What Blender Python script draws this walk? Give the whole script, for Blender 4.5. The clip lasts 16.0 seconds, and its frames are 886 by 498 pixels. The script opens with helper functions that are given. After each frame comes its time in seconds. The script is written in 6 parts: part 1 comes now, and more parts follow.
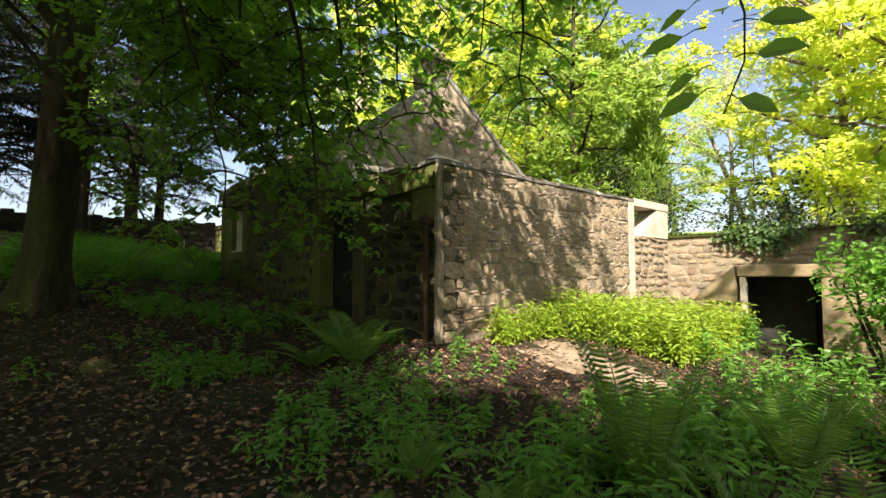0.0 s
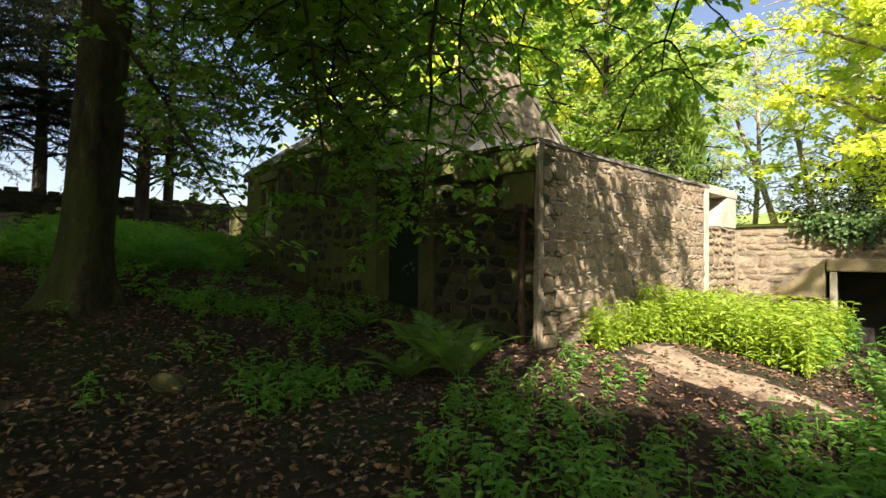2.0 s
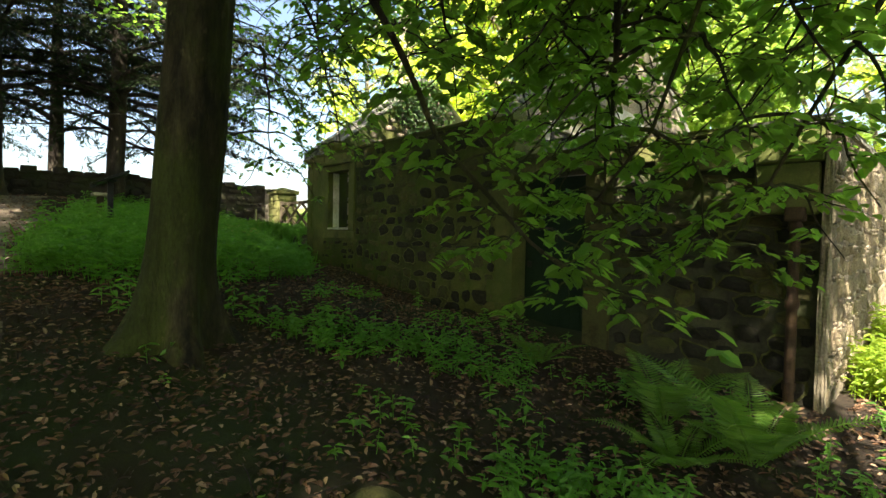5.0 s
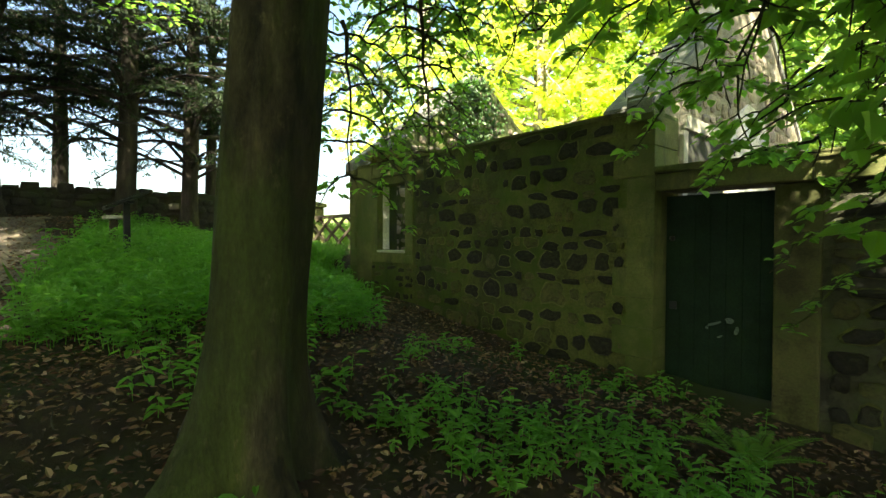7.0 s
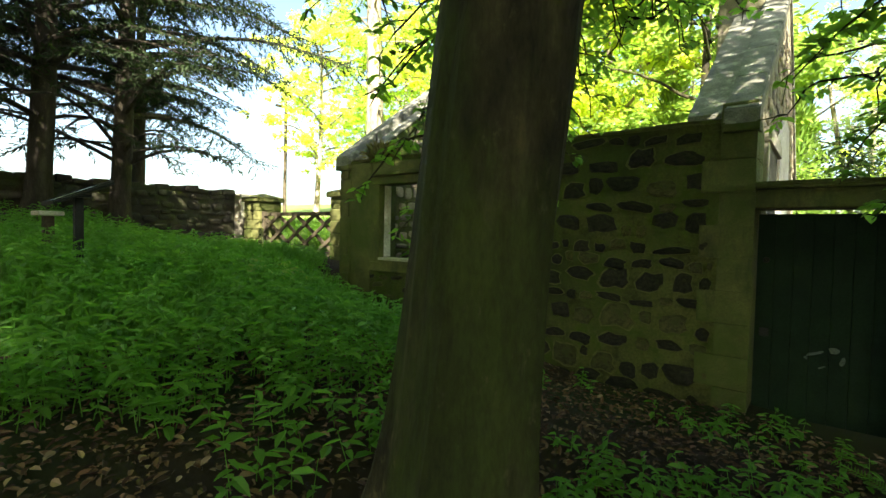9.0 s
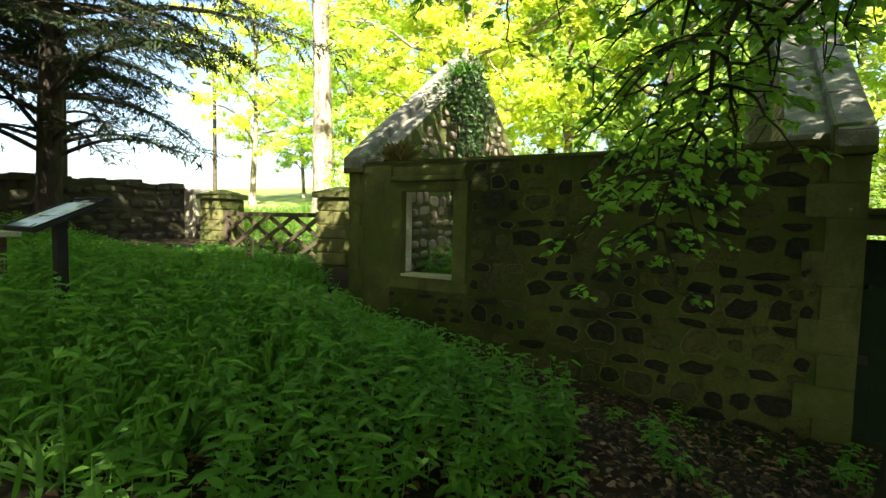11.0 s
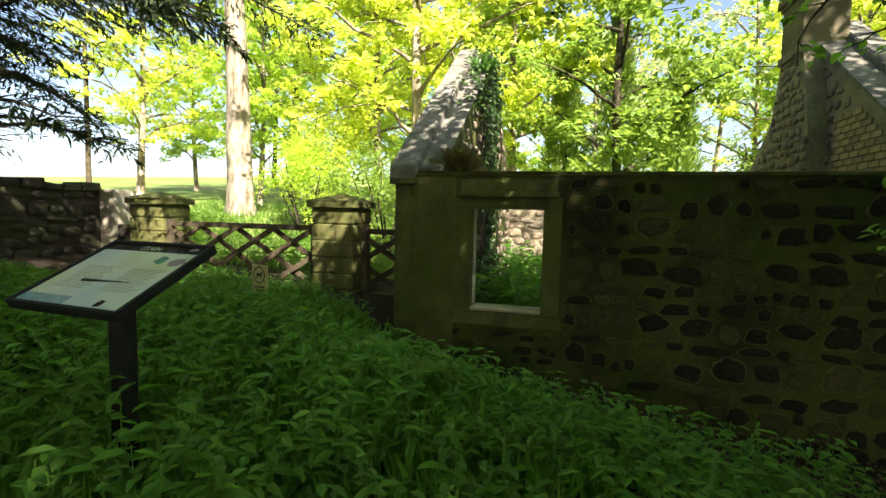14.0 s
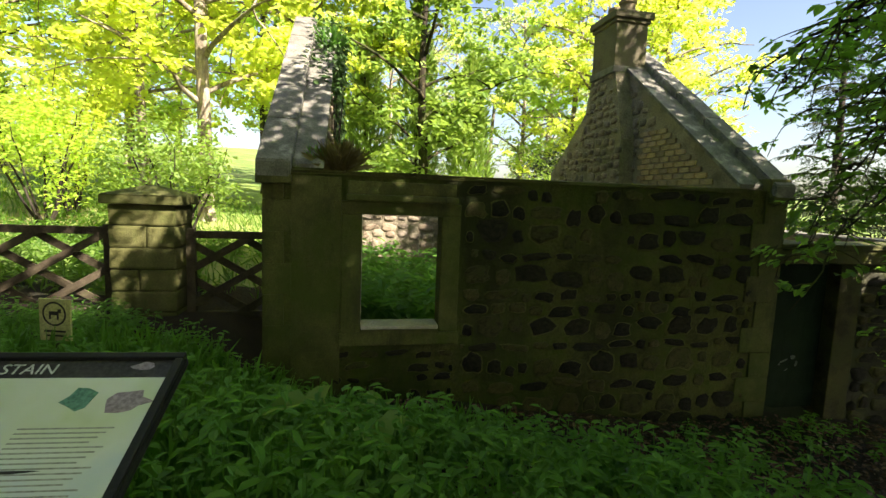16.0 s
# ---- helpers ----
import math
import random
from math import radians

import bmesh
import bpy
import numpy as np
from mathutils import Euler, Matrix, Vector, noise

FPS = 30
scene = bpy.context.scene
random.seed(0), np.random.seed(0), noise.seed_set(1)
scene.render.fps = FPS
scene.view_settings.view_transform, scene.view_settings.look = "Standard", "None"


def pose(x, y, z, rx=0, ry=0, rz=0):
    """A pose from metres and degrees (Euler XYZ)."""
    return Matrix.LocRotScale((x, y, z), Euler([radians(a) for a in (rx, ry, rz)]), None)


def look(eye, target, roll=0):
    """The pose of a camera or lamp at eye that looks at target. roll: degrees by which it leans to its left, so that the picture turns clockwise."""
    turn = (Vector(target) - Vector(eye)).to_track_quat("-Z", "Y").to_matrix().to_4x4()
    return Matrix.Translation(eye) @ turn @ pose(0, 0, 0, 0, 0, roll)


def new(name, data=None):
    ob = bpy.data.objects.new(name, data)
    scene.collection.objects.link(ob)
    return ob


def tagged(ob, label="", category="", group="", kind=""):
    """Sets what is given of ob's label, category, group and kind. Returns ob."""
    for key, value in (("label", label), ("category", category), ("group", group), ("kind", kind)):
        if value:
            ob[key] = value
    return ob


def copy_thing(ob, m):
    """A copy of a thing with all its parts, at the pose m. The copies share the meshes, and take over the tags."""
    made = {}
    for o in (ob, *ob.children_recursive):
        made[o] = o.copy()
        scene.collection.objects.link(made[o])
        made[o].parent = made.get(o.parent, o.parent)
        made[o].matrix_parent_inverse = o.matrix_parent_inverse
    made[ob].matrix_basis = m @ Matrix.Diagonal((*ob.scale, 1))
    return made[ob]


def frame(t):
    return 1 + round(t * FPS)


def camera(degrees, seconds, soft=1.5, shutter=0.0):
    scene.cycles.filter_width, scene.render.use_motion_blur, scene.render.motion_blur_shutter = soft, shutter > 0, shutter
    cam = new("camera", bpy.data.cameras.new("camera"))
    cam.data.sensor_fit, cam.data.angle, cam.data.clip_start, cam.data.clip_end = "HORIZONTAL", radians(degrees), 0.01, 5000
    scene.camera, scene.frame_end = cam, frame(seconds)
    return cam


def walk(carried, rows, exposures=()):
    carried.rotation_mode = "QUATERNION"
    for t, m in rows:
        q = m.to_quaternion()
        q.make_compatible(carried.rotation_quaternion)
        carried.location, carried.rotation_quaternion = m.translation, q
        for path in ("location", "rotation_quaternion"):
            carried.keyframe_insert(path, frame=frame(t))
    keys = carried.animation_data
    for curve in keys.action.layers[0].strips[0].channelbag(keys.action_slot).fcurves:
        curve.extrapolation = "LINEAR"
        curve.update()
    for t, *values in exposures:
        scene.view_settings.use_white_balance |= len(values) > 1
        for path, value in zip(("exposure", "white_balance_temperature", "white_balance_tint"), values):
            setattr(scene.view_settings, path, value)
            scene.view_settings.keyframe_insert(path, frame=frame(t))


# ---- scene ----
cam = camera(85.5, 16.0)
PATH = [
    (0, (0.026, 0.404, 1.621), (-1.481, 1.715, 1.728), -0.0),
    (0.5, (-0.306, 0.3, 1.662), (-1.81, 1.615, 1.761), 0.0),
    (1, (-0.68, 0.164, 1.706), (-2.183, 1.481, 1.78), 0.2),
    (1.5, (-1.008, 0.029, 1.759), (-2.502, 1.358, 1.819), 0.2),
    (2, (-1.375, -0.034, 1.797), (-2.864, 1.301, 1.824), 0.5),
    (2.5, (-1.744, -0.088, 1.851), (-3.232, 1.249, 1.846), 0.7),
    (3, (-2.199, -0.239, 1.918), (-3.685, 1.099, 1.891), 0.9),
    (3.5, (-2.588, -0.298, 1.922), (-4.077, 1.037, 1.893), 0.8),
    (4, (-3.058, -0.344, 2.01), (-4.543, 0.995, 1.957), 1.1),
    (4.5, (-3.504, -0.475, 2.065), (-4.987, 0.865, 2.004), 1.2),
    (7, (-5.836, -0.376, 2.452), (-7.329, 0.954, 2.405), 0.1),
    (7.5, (-6.265, -0.475, 2.477), (-7.744, 0.871, 2.44), 0.2),
    (8, (-6.683, -0.62, 2.565), (-8.1, 0.791, 2.524), 0.6),
    (8.5, (-7.102, -0.688, 2.594), (-8.42, 0.816, 2.537), 1.0),
    (9, (-7.506, -0.799, 2.634), (-8.755, 0.761, 2.568), 1.3),
    (9.5, (-7.95, -0.924, 2.713), (-9.148, 0.676, 2.641), 1.4),
    (12, (-10.08, -1.097, 3.141), (-10.944, 0.7, 2.987), 1.0),
    (12.5, (-10.554, -1.107, 3.166), (-11.391, 0.702, 3.011), 1.0),
    (13, (-10.968, -1.053, 3.176), (-11.787, 0.765, 3.021), 1.0),
    (13.5, (-11.375, -1.024, 3.243), (-12.136, 0.82, 3.094), 0.9),
    (14, (-11.799, -0.967, 3.313), (-12.345, 0.952, 3.162), 1.3),
    (14.5, (-12.092, -0.871, 3.378), (-12.33, 1.109, 3.223), 1.0),
    (15, (-12.414, -0.699, 3.45), (-12.415, 1.294, 3.278), 1.8),
    (15.5, (-12.807, -0.561, 3.51), (-12.605, 1.419, 3.306), 1.9),
    (16, (-13.099, -0.397, 3.592), (-12.724, 1.555, 3.368), 2.2),
]
EXPOSURES = [(0, 1.9, 6900, 19), (2.5, 1.92, 6900, 20), (4.5, 2.5, 7000, 13), (7, 3.12, 7000, 2), (9.5, 2.85, 6900, 4), (12, 2.48, 6900, 9), (16, 2.22, 6900, 15)]
walk(cam, [(t, look(eye, target, roll)) for t, eye, target, roll in PATH], EXPOSURES)

# ---- light ----
SUN_FROM = Vector((0.50, -0.56, 0.68)).normalized()
world = bpy.data.worlds.new("sky")
scene.world = world
world.use_nodes = True
wn, wl = world.node_tree.nodes, world.node_tree.links
sky = wn.new("ShaderNodeTexSky")
sky.sky_type, sky.sun_disc = "NISHITA", False
sky.sun_elevation = math.asin(SUN_FROM.z)
sky.sun_rotation = math.atan2(SUN_FROM.x, SUN_FROM.y)
sky.air_density, sky.dust_density = 1.0, 2.2
wl.new(sky.outputs[0], wn["Background"].inputs[0])
wn["Background"].inputs[1].default_value = 0.064
sun = new("sun", bpy.data.lights.new("sun", "SUN"))
sun.data.energy, sun.data.angle, sun.data.color = 5.0, radians(0.6), (1.0, 0.93, 0.8)
sun.matrix_world = look(SUN_FROM * 50, (0, 0, 0))

# ---- materials ----
def material(name, build, rough=0.85, spec=0.3):
    m = bpy.data.materials.new(name)
    m.use_nodes = True
    nt = m.node_tree
    b = nt.nodes["Principled BSDF"]
    b.inputs["Roughness"].default_value = rough
    b.inputs["Specular IOR Level"].default_value = spec
    build(nt, b)
    return m


def n_noise(nt, scale, detail=6, rough=0.6, coord="Object", stretch=(1, 1, 1)):
    tc = nt.nodes.new("ShaderNodeTexCoord")
    mp = nt.nodes.new("ShaderNodeMapping")
    mp.inputs["Scale"].default_value = stretch
    n = nt.nodes.new("ShaderNodeTexNoise")
    n.inputs["Scale"].default_value, n.inputs["Detail"].default_value, n.inputs["Roughness"].default_value = scale, detail, rough
    nt.links.new(tc.outputs[coord], mp.inputs[0])
    nt.links.new(mp.outputs[0], n.inputs["Vector"])
    return n.outputs["Fac"]


def n_ramp(nt, fac, stops):
    r = nt.nodes.new("ShaderNodeValToRGB")
    el = r.color_ramp.elements
    while len(el) < len(stops):
        el.new(0.5)
    for e, (p, c) in zip(el, stops):
        e.position, e.color = p, (*c, 1)
    nt.links.new(fac, r.inputs[0])
    return r.outputs[0]


def n_mix(nt, fac, a, b, mode="MIX"):
    x = nt.nodes.new("ShaderNodeMix")
    x.data_type, x.blend_type = "RGBA", mode
    for sock, v in ((x.inputs[0], fac), (x.inputs[6], a), (x.inputs[7], b)):
        if isinstance(v, bpy.types.NodeSocket):
            nt.links.new(v, sock)
        elif isinstance(v, tuple):
            sock.default_value = (*v, 1)
        else:
            sock.default_value = v
    return x.outputs[2]


def n_bump(nt, b, height, strength, dist=0.02):
    bp = nt.nodes.new("ShaderNodeBump")
    bp.inputs["Strength"].default_value, bp.inputs["Distance"].default_value = strength, dist
    nt.links.new(height, bp.inputs["Height"])
    nt.links.new(bp.outputs[0], b.inputs["Normal"])


def n_random(nt):
    return nt.nodes.new("ShaderNodeObjectInfo").outputs["Random"]


def n_island(nt):
    return nt.nodes.new("ShaderNodeNewGeometry").outputs["Random Per Island"]


def mottled(dark, light, moss=None, scale=3.0, fine=40.0, bump=0.6, vary="", coord="Object", mossy=0.5):
    def build(nt, b):
        c = n_ramp(nt, n_noise(nt, scale, coord=coord), [(0.36, dark), (0.64, light)])
        f = n_noise(nt, fine, 8, 0.7, coord=coord)
        c = n_mix(nt, 0.55, c, n_ramp(nt, f, [(0.36, (0.2, 0.2, 0.2)), (0.62, (1.1, 1.1, 1.1))]), "MULTIPLY")
        if vary:
            r = n_random(nt) if vary == "object" else n_island(nt)
            c = n_mix(nt, 0.75, c, n_ramp(nt, r, [(0.0, (0.45, 0.45, 0.47)), (0.35, (0.9, 0.86, 0.8)), (0.7, (1.1, 1.0, 0.85)), (1.0, (0.6, 0.52, 0.45))]), "MULTIPLY")
        if moss:
            c = n_mix(nt, n_ramp(nt, n_noise(nt, scale * 0.5, 7, 0.7, coord=coord), [(mossy - 0.04, (0, 0, 0)), (mossy + 0.12, (0.85, 0.85, 0.85))]), c, moss)
        nt.links.new(c, b.inputs["Base Color"])
        n_bump(nt, b, f, bump)
    return build


def mossy_wall(nt, b):
    """Lime mortar under moss: grain, lighter smears, dark damp runs and green growth."""
    c = n_ramp(nt, n_noise(nt, 2.2, 8, 0.7), [(0.34, (0.05, 0.053, 0.014)), (0.66, (0.17, 0.172, 0.052))])
    f = n_noise(nt, 34, 9, 0.75)
    c = n_mix(nt, 0.6, c, n_ramp(nt, f, [(0.36, (0.3, 0.3, 0.28)), (0.64, (1.25, 1.25, 1.2))]), "MULTIPLY")
    c = n_mix(nt, n_ramp(nt, n_noise(nt, 1.1, 8, 0.72), [(0.43, (0, 0, 0)), (0.56, (0.9, 0.9, 0.9))]), c, (0.052, 0.078, 0.010))
    c = n_mix(nt, n_ramp(nt, n_noise(nt, 0.75, 8, 0.7, stretch=(1, 1, 0.45)), [(0.46, (0, 0, 0)), (0.62, (0.85, 0.85, 0.85))]), c, (0.024, 0.028, 0.010))
    nt.links.new(c, b.inputs["Base Color"])
    n_bump(nt, b, n_mix(nt, 0.5, f, n_noise(nt, 8, 6, 0.6)), 1.0, 0.06)


MORTAR = material("mossy_mortar", mossy_wall)
POINTING = material("ribbon_pointing", mottled((0.08, 0.084, 0.024), (0.20, 0.20, 0.068), (0.055, 0.072, 0.014), 3.0, 38, 1.0, mossy=0.52))
# door wall's mortar, darkened so its colour carries the deep shade there
SHADE_MORTAR = material("shade_darkened_mortar", mottled((0.03, 0.03, 0.02), (0.09, 0.085, 0.05), (0.035, 0.05, 0.012), 2.6, 38, 1.0, mossy=0.5))
WHIN = material("dark_whinstone", mottled((0.014, 0.014, 0.011), (0.04, 0.038, 0.028), (0.04, 0.05, 0.015), 5.0, 50, 1.0, "object", mossy=0.56))
MOSSY = material("mossy_stone", mottled((0.045, 0.045, 0.018), (0.15, 0.142, 0.058), (0.045, 0.055, 0.013), 4.0, 50, 0.8, "object", mossy=0.5))
def weathered_ashlar(nt, b):
    """Dressed sandstone under algae, with dark soot runs and pale scuffs."""
    c = n_ramp(nt, n_noise(nt, 1.3, 9, 0.72), [(0.32, (0.06, 0.064, 0.02)), (0.66, (0.17, 0.166, 0.06))])
    f = n_noise(nt, 60, 9, 0.75)
    c = n_mix(nt, 0.5, c, n_ramp(nt, f, [(0.36, (0.35, 0.35, 0.33)), (0.64, (1.2, 1.2, 1.15))]), "MULTIPLY")
    c = n_mix(nt, n_ramp(nt, n_noise(nt, 0.9, 8, 0.7), [(0.44, (0, 0, 0)), (0.6, (0.85, 0.85, 0.85))]), c, (0.055, 0.078, 0.013))
    c = n_mix(nt, n_ramp(nt, n_noise(nt, 1.6, 8, 0.75, stretch=(1, 1, 0.3)), [(0.54, (0, 0, 0)), (0.68, (0.85, 0.85, 0.85))]), c, (0.03, 0.031, 0.016))
    nt.links.new(c, b.inputs["Base Color"])
    n_bump(nt, b, n_mix(nt, 0.5, f, n_noise(nt, 11, 6, 0.65)), 0.9, 0.03)


ASHLAR = material("mossy_sandstone", weathered_ashlar)
STACK = material("sooty_sandstone", mottled((0.11, 0.095, 0.06), (0.22, 0.19, 0.125), (0.085, 0.085, 0.035), 1.8, 60, 0.6, mossy=0.5))
PALE_MORTAR = material("pale_lime_mortar", mottled((0.17, 0.145, 0.10), (0.40, 0.345, 0.255), (0.13, 0.125, 0.06), 3.0, 45, 1.0, mossy=0.55))
RUBBLE = material("sandstone_rubble", mottled((0.22, 0.18, 0.125), (0.50, 0.425, 0.315), (0.12, 0.11, 0.06), 5.0, 50, 1.0, "object", mossy=0.55))
RUBBLE_FAR = material("weathered_rubble", mottled((0.22, 0.19, 0.15), (0.40, 0.34, 0.27), (0.13, 0.13, 0.07), 4.0, 40, 0.8, "island", mossy=0.62))
CEMENT = material("weathered_cement", mottled((0.34, 0.31, 0.25), (0.52, 0.48, 0.39), (0.15, 0.15, 0.08), 2.2, 80, 0.4, mossy=0.62))
SLATE = material("lichened_coping_stone", mottled((0.13, 0.125, 0.11), (0.24, 0.23, 0.20), (0.46, 0.45, 0.40), 6.0, 60, 0.5, mossy=0.6))
# dark stone, its colour lowered further to include the wall's shade
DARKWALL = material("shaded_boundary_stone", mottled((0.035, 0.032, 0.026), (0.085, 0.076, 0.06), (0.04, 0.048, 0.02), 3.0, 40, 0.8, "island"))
LIMEWASH = material("flaking_limewash", mottled((0.46, 0.43, 0.37), (0.72, 0.69, 0.62), (0.26, 0.22, 0.16), 2.4, 50, 0.6, mossy=0.58))
BRICK = material("pale_brick", mottled((0.36, 0.27, 0.17), (0.52, 0.42, 0.28), None, 6.0, 60, 0.5, "object"))
DOORPAINT = material("dark_green_paint", mottled((0.006, 0.016, 0.008), (0.011, 0.027, 0.013), None, 4.0, 80, 0.15), rough=0.7, spec=0.15)
WOOD = material("weathered_dark_timber", mottled((0.045, 0.035, 0.022), (0.10, 0.08, 0.05), (0.07, 0.075, 0.03), 5.0, 60, 0.5, mossy=0.6))
RUST = material("rusty_iron", mottled((0.03, 0.018, 0.01), (0.07, 0.04, 0.022), None, 8.0, 90, 0.4))
BLACK = material("black_powder_coat", mottled((0.010, 0.010, 0.011), (0.02, 0.02, 0.02), None, 8.0, 120, 0.1), rough=0.5)
# near-black colour that stands in for the shade inside openings
VOID = material("opening_shade_dark", mottled((0.02, 0.02, 0.018), (0.04, 0.038, 0.03), None, 4.0, 50, 0.4))


def bark(dark, light, moss, amount):
    def build(nt, b):
        n = n_noise(nt, 6, 8, 0.65, stretch=(1, 1, 0.35))
        c = n_ramp(nt, n, [(0.38, dark), (0.64, light)])
        m = n_noise(nt, 2.2, 6, 0.6, stretch=(1, 1, 0.4))
        c = n_mix(nt, n_ramp(nt, m, [(amount, (0, 0, 0)), (amount + 0.12, (0.9, 0.9, 0.9))]), c, moss)
        lich = n_ramp(nt, n_noise(nt, 9, 8, 0.75, stretch=(1, 1, 0.55)), [(0.58, (0, 0, 0)), (0.68, (0.75, 0.75, 0.75))])
        c = n_mix(nt, lich, c, tuple(min(0.6, q * 1.9) for q in light))
        c = n_mix(nt, 0.85, c, n_ramp(nt, n_noise(nt, 3.2, 8, 0.72, stretch=(1, 1, 0.22)), [(0.38, (0.28, 0.26, 0.24)), (0.55, (1.0, 1.0, 1.0)), (0.7, (1.5, 1.5, 1.35))]), "MULTIPLY")
        c = n_mix(nt, 0.6, c, n_ramp(nt, n_noise(nt, 55, 8, 0.7, stretch=(1, 1, 0.4)), [(0.3, (0.35, 0.35, 0.35)), (0.7, (1.2, 1.2, 1.2))]), "MULTIPLY")
        nt.links.new(c, b.inputs["Base Color"])
        n_bump(nt, b, n_noise(nt, 16, 10, 0.75, stretch=(1, 1, 0.3)), 1.0, 0.05)
    return build


BEECH_BARK = material("beech_bark", bark((0.010, 0.008, 0.004), (0.085, 0.070, 0.034), (0.052, 0.068, 0.012), 0.44))
CONIFER_BARK = material("conifer_bark", bark((0.03, 0.024, 0.018), (0.075, 0.06, 0.045), (0.05, 0.05, 0.03), 0.6))
PALE_BARK = material("pale_bark", bark((0.22, 0.18, 0.13), (0.48, 0.42, 0.33), (0.16, 0.15, 0.08), 0.62))


def leafy(dark, light, through_col, amount=0.45, rough=0.5):
    """Leaf: glossy reflection and light let through the blade."""
    def build(nt, b):
        c = n_ramp(nt, n_island(nt), [(0.0, dark), (1.0, light)])
        c = n_mix(nt, 0.35, c, n_ramp(nt, n_noise(nt, 0.35, 3), [(0.3, (0.5, 0.55, 0.5)), (0.7, (1.25, 1.2, 1.1))]), "MULTIPLY")
        nt.links.new(c, b.inputs["Base Color"])
        t = nt.nodes.new("ShaderNodeBsdfTranslucent")
        t.inputs[0].default_value = (*through_col, 1)
        mx = nt.nodes.new("ShaderNodeMixShader")
        mx.inputs[0].default_value = amount
        nt.links.new(b.outputs[0], mx.inputs[1])
        nt.links.new(t.outputs[0], mx.inputs[2])
        nt.links.new(mx.outputs[0], nt.nodes["Material Output"].inputs[0])
    return material("leaf", build, rough, 0.35)


BEECH_LEAF = leafy((0.045, 0.11, 0.02), (0.095, 0.19, 0.04), (0.34, 0.60, 0.08), 0.58)
BRIGHT_LEAF = leafy((0.16, 0.27, 0.03), (0.30, 0.42, 0.06), (0.70, 0.88, 0.15), 0.58)
LIME_LEAF = leafy((0.24, 0.34, 0.04), (0.40, 0.48, 0.07), (0.84, 0.92, 0.16), 0.58)
# paler, greyer leaf for far trees: distance haze put into the colour
HAZY_LEAF = leafy((0.20, 0.27, 0.09), (0.34, 0.40, 0.16), (0.66, 0.78, 0.30), 0.5)
MID_LEAF = leafy((0.10, 0.19, 0.035), (0.18, 0.27, 0.055), (0.36, 0.52, 0.08))
DARK_LEAF = leafy((0.010, 0.022, 0.006), (0.024, 0.042, 0.011), (0.035, 0.07, 0.014), 0.2, 0.75)
HERB = leafy((0.045, 0.12, 0.018), (0.12, 0.27, 0.045), (0.23, 0.52, 0.06), 0.42)
TALL_HERB = leafy((0.12, 0.22, 0.025), (0.24, 0.33, 0.04), (0.45, 0.58, 0.05), 0.45)
FERN = leafy((0.05, 0.12, 0.02), (0.11, 0.20, 0.03), (0.22, 0.42, 0.04), 0.4)
IVY = leafy((0.03, 0.07, 0.018), (0.07, 0.13, 0.035), (0.08, 0.17, 0.03), 0.25, 0.4)
GRASS_DRY = leafy((0.16, 0.14, 0.05), (0.26, 0.22, 0.09), (0.25, 0.24, 0.08), 0.3)
LITTER = material("leaf_litter", lambda nt, b: nt.links.new(n_ramp(nt, n_island(nt), [(0.0, (0.032, 0.017, 0.010)), (0.5, (0.10, 0.052, 0.029)), (0.85, (0.18, 0.105, 0.062)), (1.0, (0.28, 0.195, 0.125))]), b.inputs["Base Color"]), rough=0.6)


def earth(nt, b):
    c = n_ramp(nt, n_noise(nt, 1.2, 8, 0.7), [(0.3, (0.022, 0.015, 0.009)), (0.7, (0.06, 0.04, 0.024))])
    c = n_mix(nt, n_ramp(nt, n_noise(nt, 0.35, 6, 0.65), [(0.5, (0, 0, 0)), (0.62, (0.8, 0.8, 0.8))]), c, (0.028, 0.05, 0.012))
    nt.links.new(c, b.inputs["Base Color"])
    n_bump(nt, b, n_noise(nt, 18, 10, 0.8), 1.0, 0.12)


# sandy soil, kept pale so it also brightens the sun patch
SANDY = material("sunlit_sandy_soil", mottled((0.13, 0.095, 0.06), (0.34, 0.27, 0.19), (0.08, 0.06, 0.035), 3.5, 30, 1.0, mossy=0.58), rough=0.95)
TRODDEN = material("trodden_path_soil", mottled((0.10, 0.08, 0.058), (0.25, 0.20, 0.15), (0.08, 0.062, 0.04), 2.4, 26, 1.0, mossy=0.58), rough=0.95)
EARTH = material("woodland_soil", earth, rough=0.95)
MEADOW = material("meadow_grass", mottled((0.10, 0.17, 0.03), (0.20, 0.28, 0.06), (0.24, 0.22, 0.09), 0.25, 8, 0.6, mossy=0.55))

# ---- building blocks ----
def mesh_of(name, bm, mat, smooth=False):
    me = bpy.data.meshes.new(name)
    bm.to_mesh(me)
    bm.free()
    for mm in (mat if isinstance(mat, (list, tuple)) else [mat]):
        me.materials.append(mm)
    if smooth:
        me.polygons.foreach_set("use_smooth", [True] * len(me.polygons))
    return me


def part(name, bm, mat=None, parent=None, label="", smooth=False):
    ob = new(name, mesh_of(name, bm, mat, smooth) if isinstance(bm, bmesh.types.BMesh) else bm)
    if parent:
        ob.parent = parent
    return tagged(ob, label)


def thing(name, label, category, group="", kind="", at=(0, 0, 0)):
    ob = new(name)
    ob.empty_display_size = 0.1
    ob.location = at
    return tagged(ob, label, category, group, kind)


